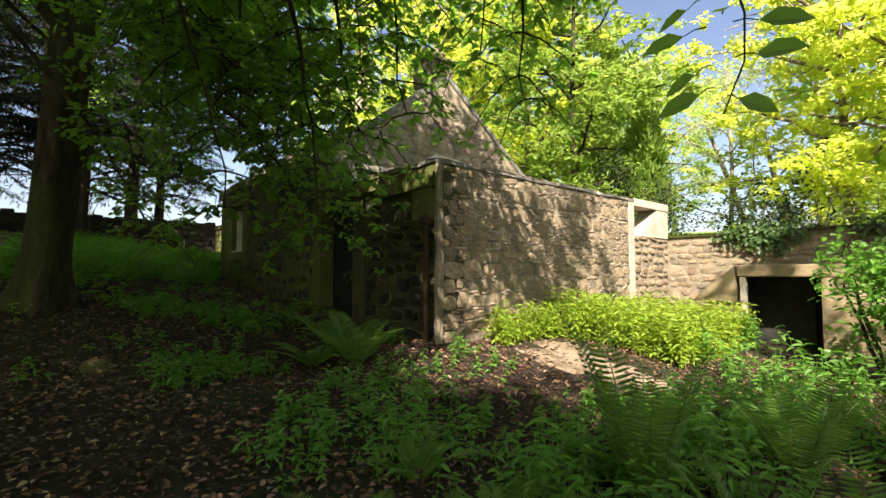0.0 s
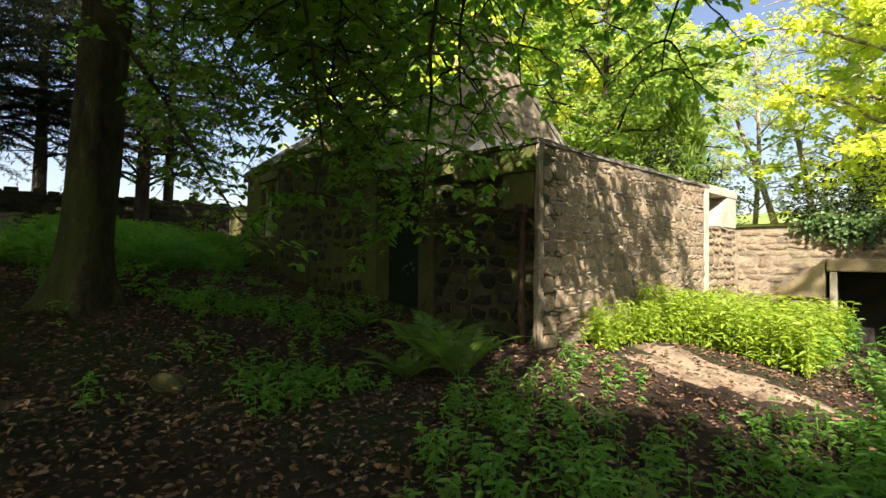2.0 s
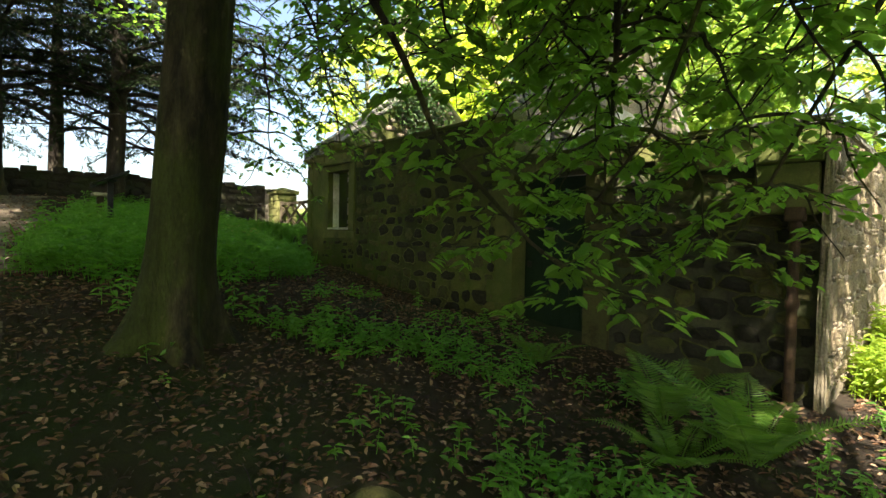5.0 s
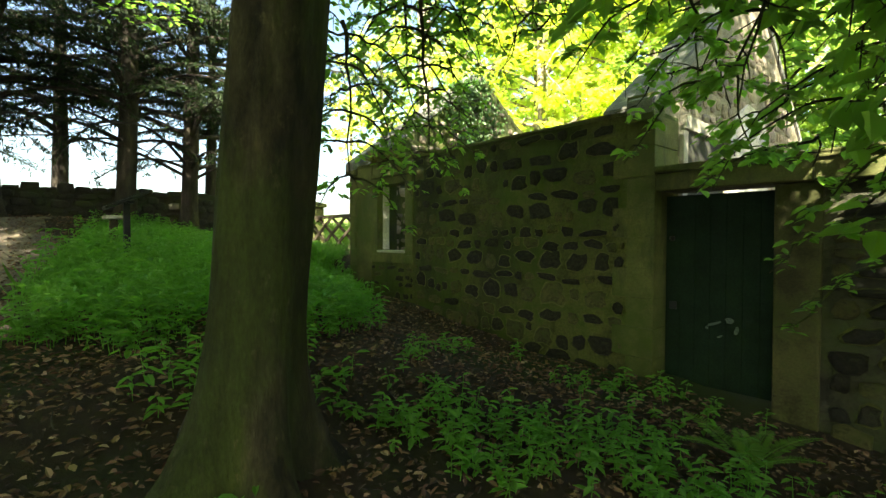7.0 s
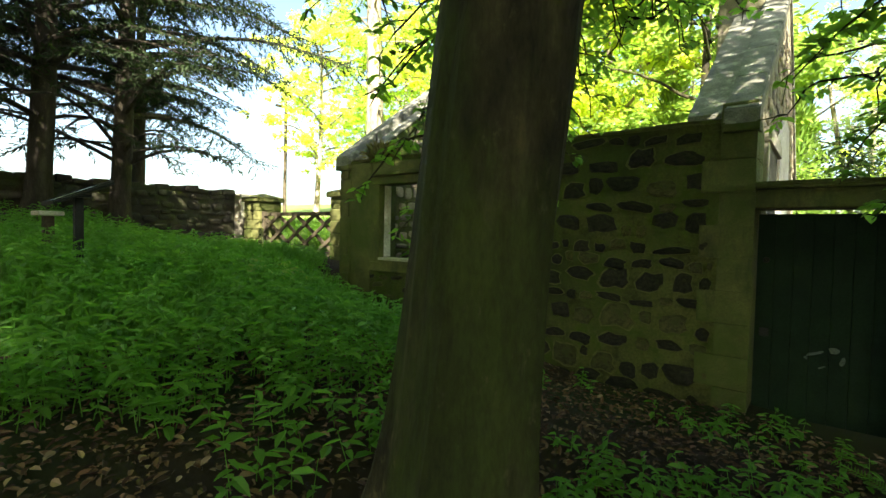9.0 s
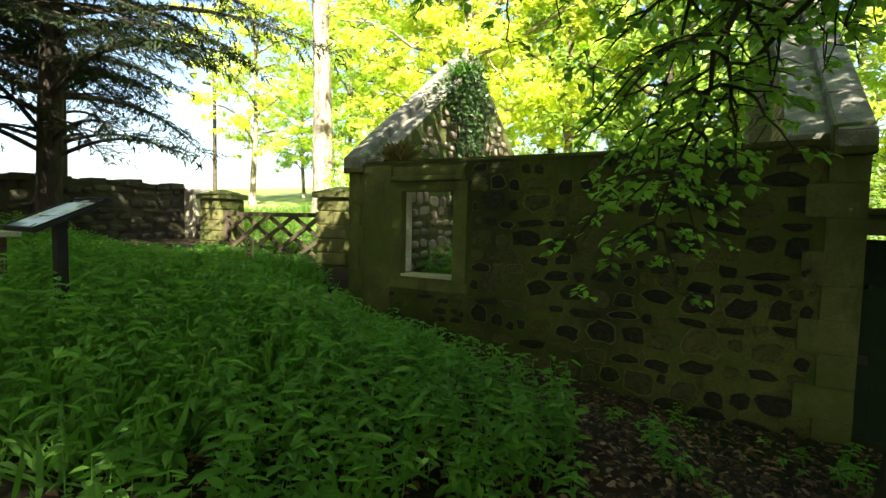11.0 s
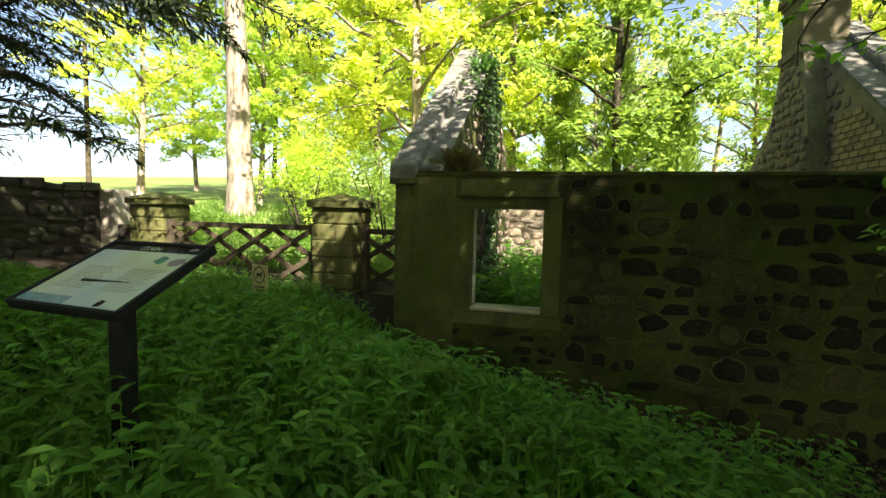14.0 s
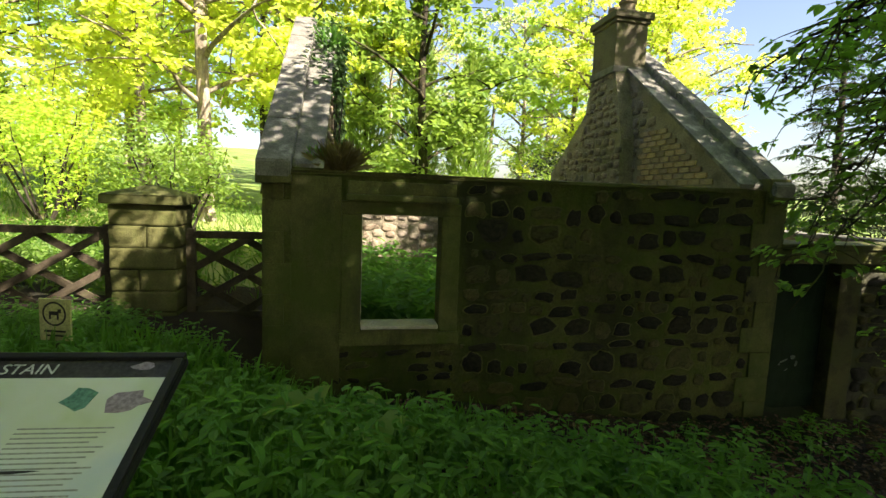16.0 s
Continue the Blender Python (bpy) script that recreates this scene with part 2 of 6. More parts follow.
def box(bm, x0, x1, y0, y1, z0, z1, bevel=0.0, jitter=0.0, cuts=0):
    r = bmesh.ops.create_cube(bm, size=1, matrix=Matrix.Translation(((x0 + x1) / 2, (y0 + y1) / 2, (z0 + z1) / 2)) @ Matrix.Diagonal((x1 - x0, y1 - y0, z1 - z0, 1)))
    vs = r["verts"]
    if cuts:
        bmesh.ops.subdivide_edges(bm, edges=list(bm.edges), cuts=cuts, use_grid_fill=True)
        vs = list(bm.verts)
    if jitter:
        for v in vs:
            v.co += Vector((random.uniform(-1, 1), random.uniform(-1, 1), random.uniform(-1, 1))) * jitter
    if bevel:
        es = list({e for v in vs for e in v.link_edges if len(e.link_faces) == 2 and e.calc_face_angle(0) > 0.8})
        bmesh.ops.bevel(bm, geom=es, offset=bevel, segments=2, affect="EDGES", profile=0.6)
    return bm


def boxes(*dims, bevel=0.0, jitter=0.0, cuts=0):
    bm = bmesh.new()
    for d in dims:
        box(bm, *d, bevel=bevel, jitter=jitter, cuts=cuts)
    return bm


def prism(bm, outline, axis, a, b):
    """An outline in the two other axes, pushed from a to b along the axis."""
    put = {"x": lambda p, t: (t, p[0], p[1]), "y": lambda p, t: (p[0], t, p[1]), "z": lambda p, t: (p[0], p[1], t)}[axis]
    lo, hi = [bm.verts.new(put(p, a)) for p in outline], [bm.verts.new(put(p, b)) for p in outline]
    n = len(outline)
    bm.faces.new(lo), bm.faces.new(hi[::-1])
    for i in range(n):
        bm.faces.new((lo[i], hi[i], hi[(i + 1) % n], lo[(i + 1) % n]))
    bmesh.ops.recalc_face_normals(bm, faces=bm.faces)
    return bm


def smoothstep(a, b, v):
    t = np.clip((v - a) / (b - a), 0, 1)
    return t * t * (3 - 2 * t)


def ground_z(x, y):
    """The height of the ground: it climbs to the west, dips along the front wall and rises beyond the gate."""
    x, y = np.asarray(x, float), np.asarray(y, float)
    z = np.interp(x, (-80, -40, -24, -18, -14, -12, -9.4, -8, -6, -4.7, 0.0, 6, 30), (4.2, 3.4, 2.6, 2.2, 1.95, 1.78, 1.42, 1.08, 0.66, 0.5, 0.14, 0.05, -0.1))
    z = z - 0.42 * smoothstep(1.8, 4.2, y) * smoothstep(-7.6, -9.6, x) * smoothstep(-14.6, -13.4, x) * smoothstep(11, 9, y)
    z = z + 0.24 * smoothstep(3.0, 4.6, y) * np.exp(-((x + 4.6) / 1.3) ** 2) * smoothstep(9, 6, y)
    z = z + 0.55 * smoothstep(-15.5, -19.5, x) * smoothstep(4.5, 1.0, y)
    z = z + 0.045 * np.maximum(y - 9, 0) * smoothstep(-11, -17, x) + 0.03 * np.maximum(y - 14, 0)
    z = z + 0.035 * np.sin(1.7 * x + 0.6 * y) * np.cos(1.3 * y - 0.5 * x) + 0.02 * np.sin(4.1 * x) * np.cos(3.7 * y + x)
    return z


def gz(x, y):
    return float(ground_z(x, y))


def grid_mesh(name, xs, ys, mats, pick):
    X, Y = np.meshgrid(xs, ys)
    co = np.stack([X, Y, ground_z(X, Y)], -1).reshape(-1, 3)
    nx, ny = len(xs), len(ys)
    i = (np.arange(ny - 1)[:, None] * nx + np.arange(nx - 1)).ravel()
    me = bpy.data.meshes.new(name)
    me.from_pydata(co, [], np.stack([i, i + 1, i + nx + 1, i + nx], -1))
    for mm in mats:
        me.materials.append(mm)
    mid = co[np.stack([i, i + 1, i + nx + 1, i + nx], -1)].mean(1)
    me.polygons.foreach_set("material_index", pick(mid[:, 0], mid[:, 1]).astype(np.int32))
    me.polygons.foreach_set("use_smooth", np.ones(len(i), bool))
    return me


def spread(lo, hi, near, far_n):
    """Even steps near the walk, growing ones out to the horizon."""
    mid = np.arange(lo, hi + near / 2, near)
    out = 1.16 ** np.arange(1, far_n)
    return np.concatenate([lo - near * np.cumsum(out)[::-1], mid, hi + near * np.cumsum(out)])


def meadow(x, y):
    return ((y > 7.2 + 0.5 * np.sin(x * 2)) & (x < -14.6)) | (x < -21.3) | (y > 13.6 + np.sin(x))


def cover(x, y):
    """Which soil lies where: woodland earth, meadow grass, or the trodden footpath."""
    mid = np.interp(x, (-24, -16, -12, -8, -5, 0), (-0.9, -0.75, -1.25, -1.3, -1.6, -1.9))
    path = np.abs(y - mid + 0.12 * np.sin(2.3 * x) + 0.08 * np.sin(5.9 * x + 1)) < np.interp(x, (-20, -12, -7), (1.0, 0.75, 0.55))
    return np.where(meadow(x, y), 1, np.where(path & (x < -7), 2, 0))


ground = part("ground", grid_mesh("ground", spread(-23, 7, 0.12, 48), spread(-7, 15, 0.12, 48), [EARTH, MEADOW, TRODDEN], cover))
tagged(ground, "brown leaf-strewn woodland soil sloping past the ruin", "ground", kind="structure")

# ---- the ruined lodge ----
FY, FX0, FX1, HEAD = 4.465, -13.95, -8.05, 3.75
THICK = 0.55
WX0, WX1, WZ0, WZ1 = -13.0, -12.19, 2.22, 3.37
JX0, JX1 = WX0 - 0.204, WX1 + 0.204
lodge_front = part("wall_front", boxes(
    (FX0 + 0.02, JX0, FY, FY + THICK, 0.6, HEAD), (JX1, FX1, FY, FY + THICK, 0.6, HEAD),
    (JX0, JX1, FY, FY + 0.24, 0.6, WZ0 - 0.07), (JX0, JX1, FY + 0.244, FY + THICK, 0.6, 1.75), (JX0, JX1, FY, FY + THICK, WZ1 + 0.134, HEAD)), MORTAR)
tagged(lodge_front, "roofless front wall of dark whinstones in mossy mortar", "wall", kind="structure")
RIDGE_Y, RIDGE_Z, BACK_Y = 7.58, 6.06, 10.70
EAVE_Y, EAVE_Z = 4.42, 3.73
PITCH = (RIDGE_Z - EAVE_Z) / (RIDGE_Y - EAVE_Y)


def slope_z(y):
    """The height of the gable's head at y."""
    return RIDGE_Z - abs(y - RIDGE_Y) * PITCH


def gable(name, x0, x1, mat, label):
    y0, y1 = FY + THICK, BACK_Y - THICK
    bm = prism(bmesh.new(), [(y0, 0.8), (y0, slope_z(y0)), (RIDGE_Y, RIDGE_Z), (y1, slope_z(y1)), (y1, 0.8)], "x", x0, x1)
    prism(bm, [(EAVE_Y + 0.05, HEAD + 0.004), (y0 - 0.004, HEAD + 0.004), (y0 - 0.004, slope_z(y0) - 0.01)], "x", x0, x1)
    return tagged(part(name, bm, mat), label, "wall", kind="structure")


gable_west = gable("wall_gable_west", FX0, FX0 + THICK, MORTAR, "ivy-grown rubble gable end of the ruin")
gable_east = gable("wall_gable_east", FX1 - THICK, FX1, PALE_MORTAR, "weathered rubble gable carrying a chimney")
wall_back = part("wall_back", boxes((FX0, -12.4, BACK_Y - THICK, BACK_Y, 0.8, 3.5), (-12.4, -10.9, BACK_Y - THICK, BACK_Y, 0.8, 3.62), (-10.9, FX1, BACK_Y - THICK, BACK_Y, 0.8, 3.4)), PALE_MORTAR)
tagged(wall_back, "sunlit rubble back wall of the ruin", "wall", kind="structure")

# yard walls: door wall, side wall, garden wall, boundary wall
QX, SIDE_END, YARD_TOP = -4.77, 9.72, 3.17
door_wall = part("wall_door", boxes((-8.046, QX - 0.004, FY + 0.02, FY + 0.5, 2.93, YARD_TOP - 0.062), (-7.01, QX - 0.004, FY + 0.10, FY + 0.5, 0.2, 2.926)), SHADE_MORTAR)
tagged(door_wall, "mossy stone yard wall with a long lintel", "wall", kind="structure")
side_wall = part("wall_side", boxes((QX - 0.5, QX, FY + 0.504, SIDE_END, 0.0, YARD_TOP - 0.06)), PALE_MORTAR)
tagged(side_wall, "sunlit sandstone rubble yard wall", "wall", kind="structure")
GARDEN_Y, GARDEN_TOP = 11.32, 2.44
garden_wall = part("wall_garden", boxes((-8.0, 14.0, GARDEN_Y, GARDEN_Y + 0.42, 0.0, GARDEN_TOP)), PALE_MORTAR)
tagged(garden_wall, "low rubble garden wall with mossy cope", "wall", kind="structure")
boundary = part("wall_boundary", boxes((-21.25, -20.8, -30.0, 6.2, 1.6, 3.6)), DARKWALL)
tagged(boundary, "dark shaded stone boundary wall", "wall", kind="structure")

# ---- stones and masonry ----
def stone_mesh(name, mat, sides=9, seed=0, rough=0.14, dome=0.16, ribbon=None):
    """A rough stone in a unit square, its face toward -y; a ribbon of mortar may lap its edge."""
    g = random.Random(seed)
    lobes = [(g.uniform(0.2, 1.0) * rough * 0.32, m, g.uniform(0, 6.3)) for m in (2, 3, 4)]
    sides += 4
    pts = []
    for k in range(sides):
        a = 2 * math.pi * (k + g.uniform(-0.3, 0.3)) / sides
        q = 1 / max(abs(math.cos(a)), abs(math.sin(a))) ** 0.7
        r = 0.5 * q * (1 - g.uniform(0, rough * 0.55) - sum(abs(w) * (0.5 + 0.5 * math.sin(m * a + p)) for w, m, p in lobes))
        pts.append((max(-0.5, min(0.5, r * math.cos(a))), max(-0.5, min(0.5, r * math.sin(a)))))
    bm = bmesh.new()
    rings = []
    for y, sc in ((0.6, 1.0), (-0.35, 0.99), (-0.75, 0.86), (-0.85 - dome * 0.5, 0.5)):
        rings.append([bm.verts.new((x * sc + g.uniform(-0.02, 0.02), y + g.uniform(-0.16, 0.16) * (y < 0), z * sc + g.uniform(-0.02, 0.02))) for x, z in pts])
    mid = bm.verts.new((g.uniform(-0.12, 0.12), -0.85 - dome, g.uniform(-0.12, 0.12)))
    for lo, hi in zip(rings, rings[1:]):
        for k in range(sides):
            bm.faces.new((lo[k], lo[(k + 1) % sides], hi[(k + 1) % sides], hi[k]))
    for k in range(sides):
        bm.faces.new((rings[-1][k], rings[-1][(k + 1) % sides], mid))
    if ribbon:
        band = [[bm.verts.new((x * sc * g.uniform(0.97, 1.05), y, z * sc * g.uniform(0.97, 1.05))) for x, z in pts] for y, sc in ((0.35, 1.30), (-0.22, 1.14), (-0.42, 1.0), (0.1, 0.95))]
        for lo, hi in zip(band, band[1:]):
            for k in range(sides):
                bm.faces.new((lo[k], lo[(k + 1) % sides], hi[(k + 1) % sides], hi[k])).material_index = 1
    bmesh.ops.recalc_face_normals(bm, faces=bm.faces)
    return mesh_of(name, bm, [mat, ribbon] if ribbon else mat, True)


def courses(u0, u1, v0, v1, widths, heights, gap, keep=1.0, seed=0):
    """Uneven rows of stones over a rectangle: middle, width and height of each."""
    g = random.Random(seed)
    out, v = [], v0
    while v < v1 - heights[0] * 0.6:
        h = min(g.uniform(*heights), v1 - v)
        u = u0 - g.uniform(0, widths[0])
        while u < u1:
            w = g.uniform(*widths)
            a, b = max(u, u0), min(u + w, u1)
            if b - a > widths[0] * 0.5 and g.random() < keep:
                hh = min((h - gap) * g.uniform(0.74, 1.2), (b - a) * 1.05)
                out.append(((a + b) / 2, v + h / 2 + g.uniform(-0.22, 0.22) * h, (b - a - gap) * g.uniform(0.94, 1.12), hh, g.uniform(-9, 9)))
            u += w
        v += h
    return out


def lay(parent, meshes, spots, at, turn, proud, name="stone", seed=0):
    """Stones as objects of their own on a wall; at(u, v) gives the place, turn the wall's heading in degrees."""
    g = random.Random(seed)
    for u, v, w, h, tilt in spots:
        ob = new(name, g.choice(meshes))
        ob.parent = parent
        ob.matrix_basis = Matrix.Translation(at(u, v)) @ pose(0, 0, 0, 0, 0, turn) @ pose(0, 0, 0, 0, tilt) @ Matrix.Diagonal((w, proud * g.uniform(0.7, 1.3), h, 1))


def face_stones(parent, name, mat, spots, at, turn, proud, seed=0, label=""):
    """The same stones joined into one facing, where they stay too small to pick out."""
    meshes = [stone_mesh("facing_stone", mat, 7, 500 + k) for k in range(6)]
    g = random.Random(seed)
    vs, fs, n = [], [], 0
    data = []
    for me in meshes:
        data.append((np.array([v.co for v in me.vertices]), [tuple(p.vertices) for p in me.polygons]))
        bpy.data.meshes.remove(me)
    for u, v, w, h, tilt in spots:
        co, faces = g.choice(data)
        m = np.array(Matrix.Translation(at(u, v)) @ pose(0, 0, 0, 0, 0, turn) @ pose(0, 0, 0, 0, tilt) @ Matrix.Diagonal((w, proud * g.uniform(0.7, 1.3), h, 1)))
        vs.append(co @ m[:3, :3].T + m[:3, 3])
        fs += [tuple(i + n for i in f) for f in faces]
        n += len(co)
    me = bpy.data.meshes.new(name)
    me.from_pydata(np.concatenate(vs), [], fs)
    me.materials.append(mat)
    me.polygons.foreach_set("use_smooth", [True] * len(me.polygons))
    return tagged(part(name, me, parent=parent), label, kind="stuff")


WHIN_STONES = [stone_mesh("stone", WHIN, 6 + k % 4, k, 0.42, 0.12, POINTING if k % 3 else None) for k in range(26)] + [stone_mesh("stone", MOSSY, 6 + k % 4, 80 + k, 0.36, 0.12, POINTING if k % 3 == 0 else None) for k in range(18)]
RUBBLE_STONES = [stone_mesh("stone", RUBBLE, 7 + k % 4, 40 + k, 0.26, 0.1) for k in range(24)]

# front wall: window dressings, quoins, sill course, head
window = thing("window_1", "glassless window opening with mossy dressed-stone surround", "window", kind="structure")
part("jamb", boxes((WX0 - 0.2, WX0, FY - 0.03, FY + 0.23, WZ0 - 0.06, WZ1), bevel=0.012), ASHLAR, window)
part("jamb", boxes((WX1, WX1 + 0.2, FY - 0.03, FY + 0.23, WZ0 - 0.06, WZ1), bevel=0.012), ASHLAR, window)
part("lintel", boxes((WX0 - 0.2, WX1 + 0.2, FY - 0.032, FY + 0.235, WZ1, WZ1 + 0.13), bevel=0.012), ASHLAR, window)
part("hood_mould", boxes((WX0 - 0.16, WX1 + 0.16, FY - 0.085, FY + 0.02, WZ1 + 0.13, WZ1 + 0.20), bevel=0.02), ASHLAR, window)
part("frieze", boxes((WX0 - 0.14, WX1 + 0.14, FY - 0.036, FY + 0.02, WZ1 + 0.20, WZ1 + 0.33), bevel=0.01), ASHLAR, window)
part("window_sill", boxes((WX0 + 0.003, WX1 - 0.003, FY - 0.045, FY + 0.235, WZ0 - 0.026, WZ0 + 0.012), bevel=0.012, jitter=0.003), CEMENT, window, "pale worn sill")
part("sill_bed", boxes((WX0 + 0.003, WX1 - 0.003, FY - 0.03, FY + 0.23, WZ0 - 0.066, WZ0 - 0.03), bevel=0.006), ASHLAR, window)
part("reveal", boxes((WX0 - 0.002, WX0 + 0.008, FY + 0.09, FY + 0.228, WZ0 + 0.02, WZ1 - 0.004), cuts=3, jitter=0.002), LIMEWASH, window, "flaking white limewash on the reveal")
part("apron", boxes((WX0 - 0.22, WX1 + 0.22, FY - 0.028, FY + 0.02, WZ0 - 0.2, WZ0 - 0.062), bevel=0.01), ASHLAR, window)
part("render_panel", boxes((FX0 + 0.27, WX0 - 0.205, FY - 0.014, FY + 0.02, 1.1, HEAD - 0.02), cuts=6, jitter=0.004), ASHLAR, lodge_front)
part("wall_head", boxes((FX0 + 0.1, FX1 - 0.1, FY - 0.012, FY + THICK + 0.01, HEAD, HEAD + 0.035), cuts=9, jitter=0.012), ASHLAR, lodge_front, "mossy weathered wall head")
for k in range(9):
    z0 = 1.0 + k * 0.312
    w = 0.27 if k % 2 else 0.2
    part("quoin", boxes((FX0, FX0 + w, FY - 0.022, FY + 0.3, z0, z0 + 0.308), bevel=0.006, jitter=0.003), ASHLAR, lodge_front)
    w = 0.44 if k % 2 else 0.28
    part("quoin", boxes((FX1 - w, FX1 + 0.012, FY - 0.022, FY + THICK - 0.01, z0 - 0.1, z0 + 0.208), bevel=0.006, jitter=0.003), ASHLAR, lodge_front)
front_spots = courses(WX1 + 0.24, FX1 - 0.3, 0.95, HEAD - 0.03, (0.12, 0.46), (0.13, 0.32), 0.016, 0.97, 3)
front_spots += courses(FX0 + 0.35, WX1 + 0.2, 1.1, WZ0 - 0.24, (0.15, 0.36), (0.12, 0.2), 0.04, 0.8, 4)
lay(lodge_front, WHIN_STONES, front_spots, lambda u, v: (u, FY + 0.006, v), 0, 0.026, seed=1)

# gables: copings, skew stones, rubble, brick patch, chimney
def coping(parent, x0, x1, front, mat):
    n = 5
    y0, y1 = (EAVE_Y - 0.06, RIDGE_Y) if front else (2 * RIDGE_Y - EAVE_Y + 0.06, RIDGE_Y)
    for k in range(n):
        a, b = y0 + (y1 - y0) * k / n, y0 + (y1 - y0) * (k + 1) / n
        gap = 0.006 if front else -0.006
        t = 0.012 * random.random()
        bm = prism(bmesh.new(), [(a + gap, slope_z(a) + 0.01), (b - (gap if k < n - 1 else 0), slope_z(b) + 0.01), (b - (gap if k < n - 1 else 0), slope_z(b) + 0.165 + t), (a + gap, slope_z(a) + 0.165 + t)], "x", x0, x1)
        bmesh.ops.bevel(bm, geom=list(bm.edges), offset=0.015, segments=2, affect="EDGES")
        part("coping_stone", bm, mat, parent)
    f = -1 if front else 1
    e = EAVE_Y if front else 2 * RIDGE_Y - EAVE_Y
    part("skewputt", boxes((x0 - 0.005, x1 + 0.005, min(e + f * 0.05, e - f * 0.16), max(e + f * 0.05, e - f * 0.16), EAVE_Z - 0.09, EAVE_Z + 0.002), bevel=0.015), ASHLAR, parent)


coping(gable_west, FX0 - 0.045, FX0 + 0.27, True, SLATE)
coping(gable_west, FX0 - 0.045, FX0 + 0.27, False, SLATE)
coping(gable_east, FX1 - 0.26, FX1 + 0.03, True, SLATE)
coping(gable_east, FX1 - 0.26, FX1 + 0.03, False, SLATE)
part("cement_fillet", prism(bmesh.new(), [(EAVE_Y + 0.1, slope_z(EAVE_Y + 0.1) + 0.004), (RIDGE_Y - 0.3, slope_z(RIDGE_Y - 0.3) + 0.004), (RIDGE_Y - 0.3, slope_z(RIDGE_Y - 0.3) + 0.05), (EAVE_Y + 0.1, slope_z(EAVE_Y + 0.1) + 0.05)], "x", FX1 - THICK - 0.05, FX1 - 0.265), SLATE, gable_east)
part("kneeler", boxes((FX1 - 0.28, FX1 + 0.012, FY - 0.05, FY + 0.2, 3.70, 3.925), bevel=0.02, jitter=0.006), ASHLAR, gable_east, "dark mossy kneeler block at the eave")
part("cement_fillet", prism(bmesh.new(), [(EAVE_Y + 0.1, slope_z(EAVE_Y + 0.1) + 0.004), (RIDGE_Y, RIDGE_Z + 0.004), (RIDGE_Y, RIDGE_Z + 0.04), (EAVE_Y + 0.1, slope_z(EAVE_Y + 0.1) + 0.04)], "x", FX0 + 0.275, FX0 + THICK + 0.02), SLATE, gable_west)


def under_slope(spots, margin=0.12):
    return [q for q in spots if q[1] + q[3] / 2 < slope_z(q[0] + (q[2] / 2 if q[0] > RIDGE_Y else -q[2] / 2)) - margin]


yard_face = under_slope(courses(FY + THICK + 0.05, BACK_Y - THICK, 2.2, RIDGE_Z, (0.14, 0.36), (0.12, 0.24), 0.03, 0.95, 11))
face_stones(gable_east, "rubble_facing", RUBBLE_FAR, yard_face, lambda u, v: (FX1 - 0.004, u, v), 90, 0.022, 2)
inner_face = [q for q in under_slope(courses(FY + THICK + 0.05, BACK_Y - THICK, 2.6, RIDGE_Z, (0.12, 0.3), (0.1, 0.2), 0.03, 0.95, 12)) if not (5.05 < q[0] < 6.72 and 3.6 < q[1] < 4.75)]
face_stones(gable_east, "rubble_facing", RUBBLE_FAR, inner_face, lambda u, v: (FX1 - THICK + 0.004, u, v), -90, 0.03, 3)
west_face = under_slope(courses(FY + THICK + 0.05, BACK_Y - THICK, 1.8, RIDGE_Z, (0.16, 0.36), (0.13, 0.24), 0.04, 0.85, 13))
face_stones(gable_west, "rubble_facing", RUBBLE_FAR, west_face, lambda u, v: (FX0 + THICK - 0.004, u, v), 90, 0.03, 4)
back_face = courses(FX0 + THICK, FX1 - THICK, 1.4, 3.4, (0.16, 0.42), (0.12, 0.24), 0.03, 0.96, 14)
face_stones(wall_back, "rubble_facing", RUBBLE_FAR, back_face, lambda u, v: (u, BACK_Y - THICK + 0.004, v), 0, 0.035, 5)
part("window_lintel", boxes((FX1 - 0.02, FX1 + 0.07, 5.06, 6.45, 3.64, 3.79), bevel=0.015, jitter=0.006), CEMENT, gable_east, "pale lintel over a dark window opening")
# flat dark panel painted as the shade in the window opening
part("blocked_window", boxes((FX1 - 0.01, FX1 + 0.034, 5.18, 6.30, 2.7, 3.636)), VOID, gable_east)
part("window_jamb", boxes((FX1 - 0.02, FX1 + 0.05, 5.05, 5.176, 2.7, 3.636), bevel=0.012), CEMENT, gable_east)
part("limewash_patch", prism(bmesh.new(), [(6.48, 2.6), (8.15, 2.6), (8.2, 3.75), (7.9, 4.25), (7.2, 4.3), (6.5, 3.86)], "x", FX1 - 0.02, FX1 + 0.045), LIMEWASH, gable_east, "patch of white limewashed render")
brick_me = mesh_of("brick", boxes((-0.105, 0.105, -0.02, 0.05, -0.034, 0.034), bevel=0.006), BRICK)
for row in range(12):
    z = 3.72 + row * 0.085
    for k in range(8):
        y = 5.12 + k * 0.225 + (0.11 if row % 2 else 0)
        if y < 6.66 and z + 0.06 < slope_z(y - 0.11) - 0.16:
            ob = new("brick", brick_me)
            ob.parent = gable_east
            ob.matrix_basis = pose(FX1 - THICK, y, z, 0, random.uniform(-1, 1), -90)

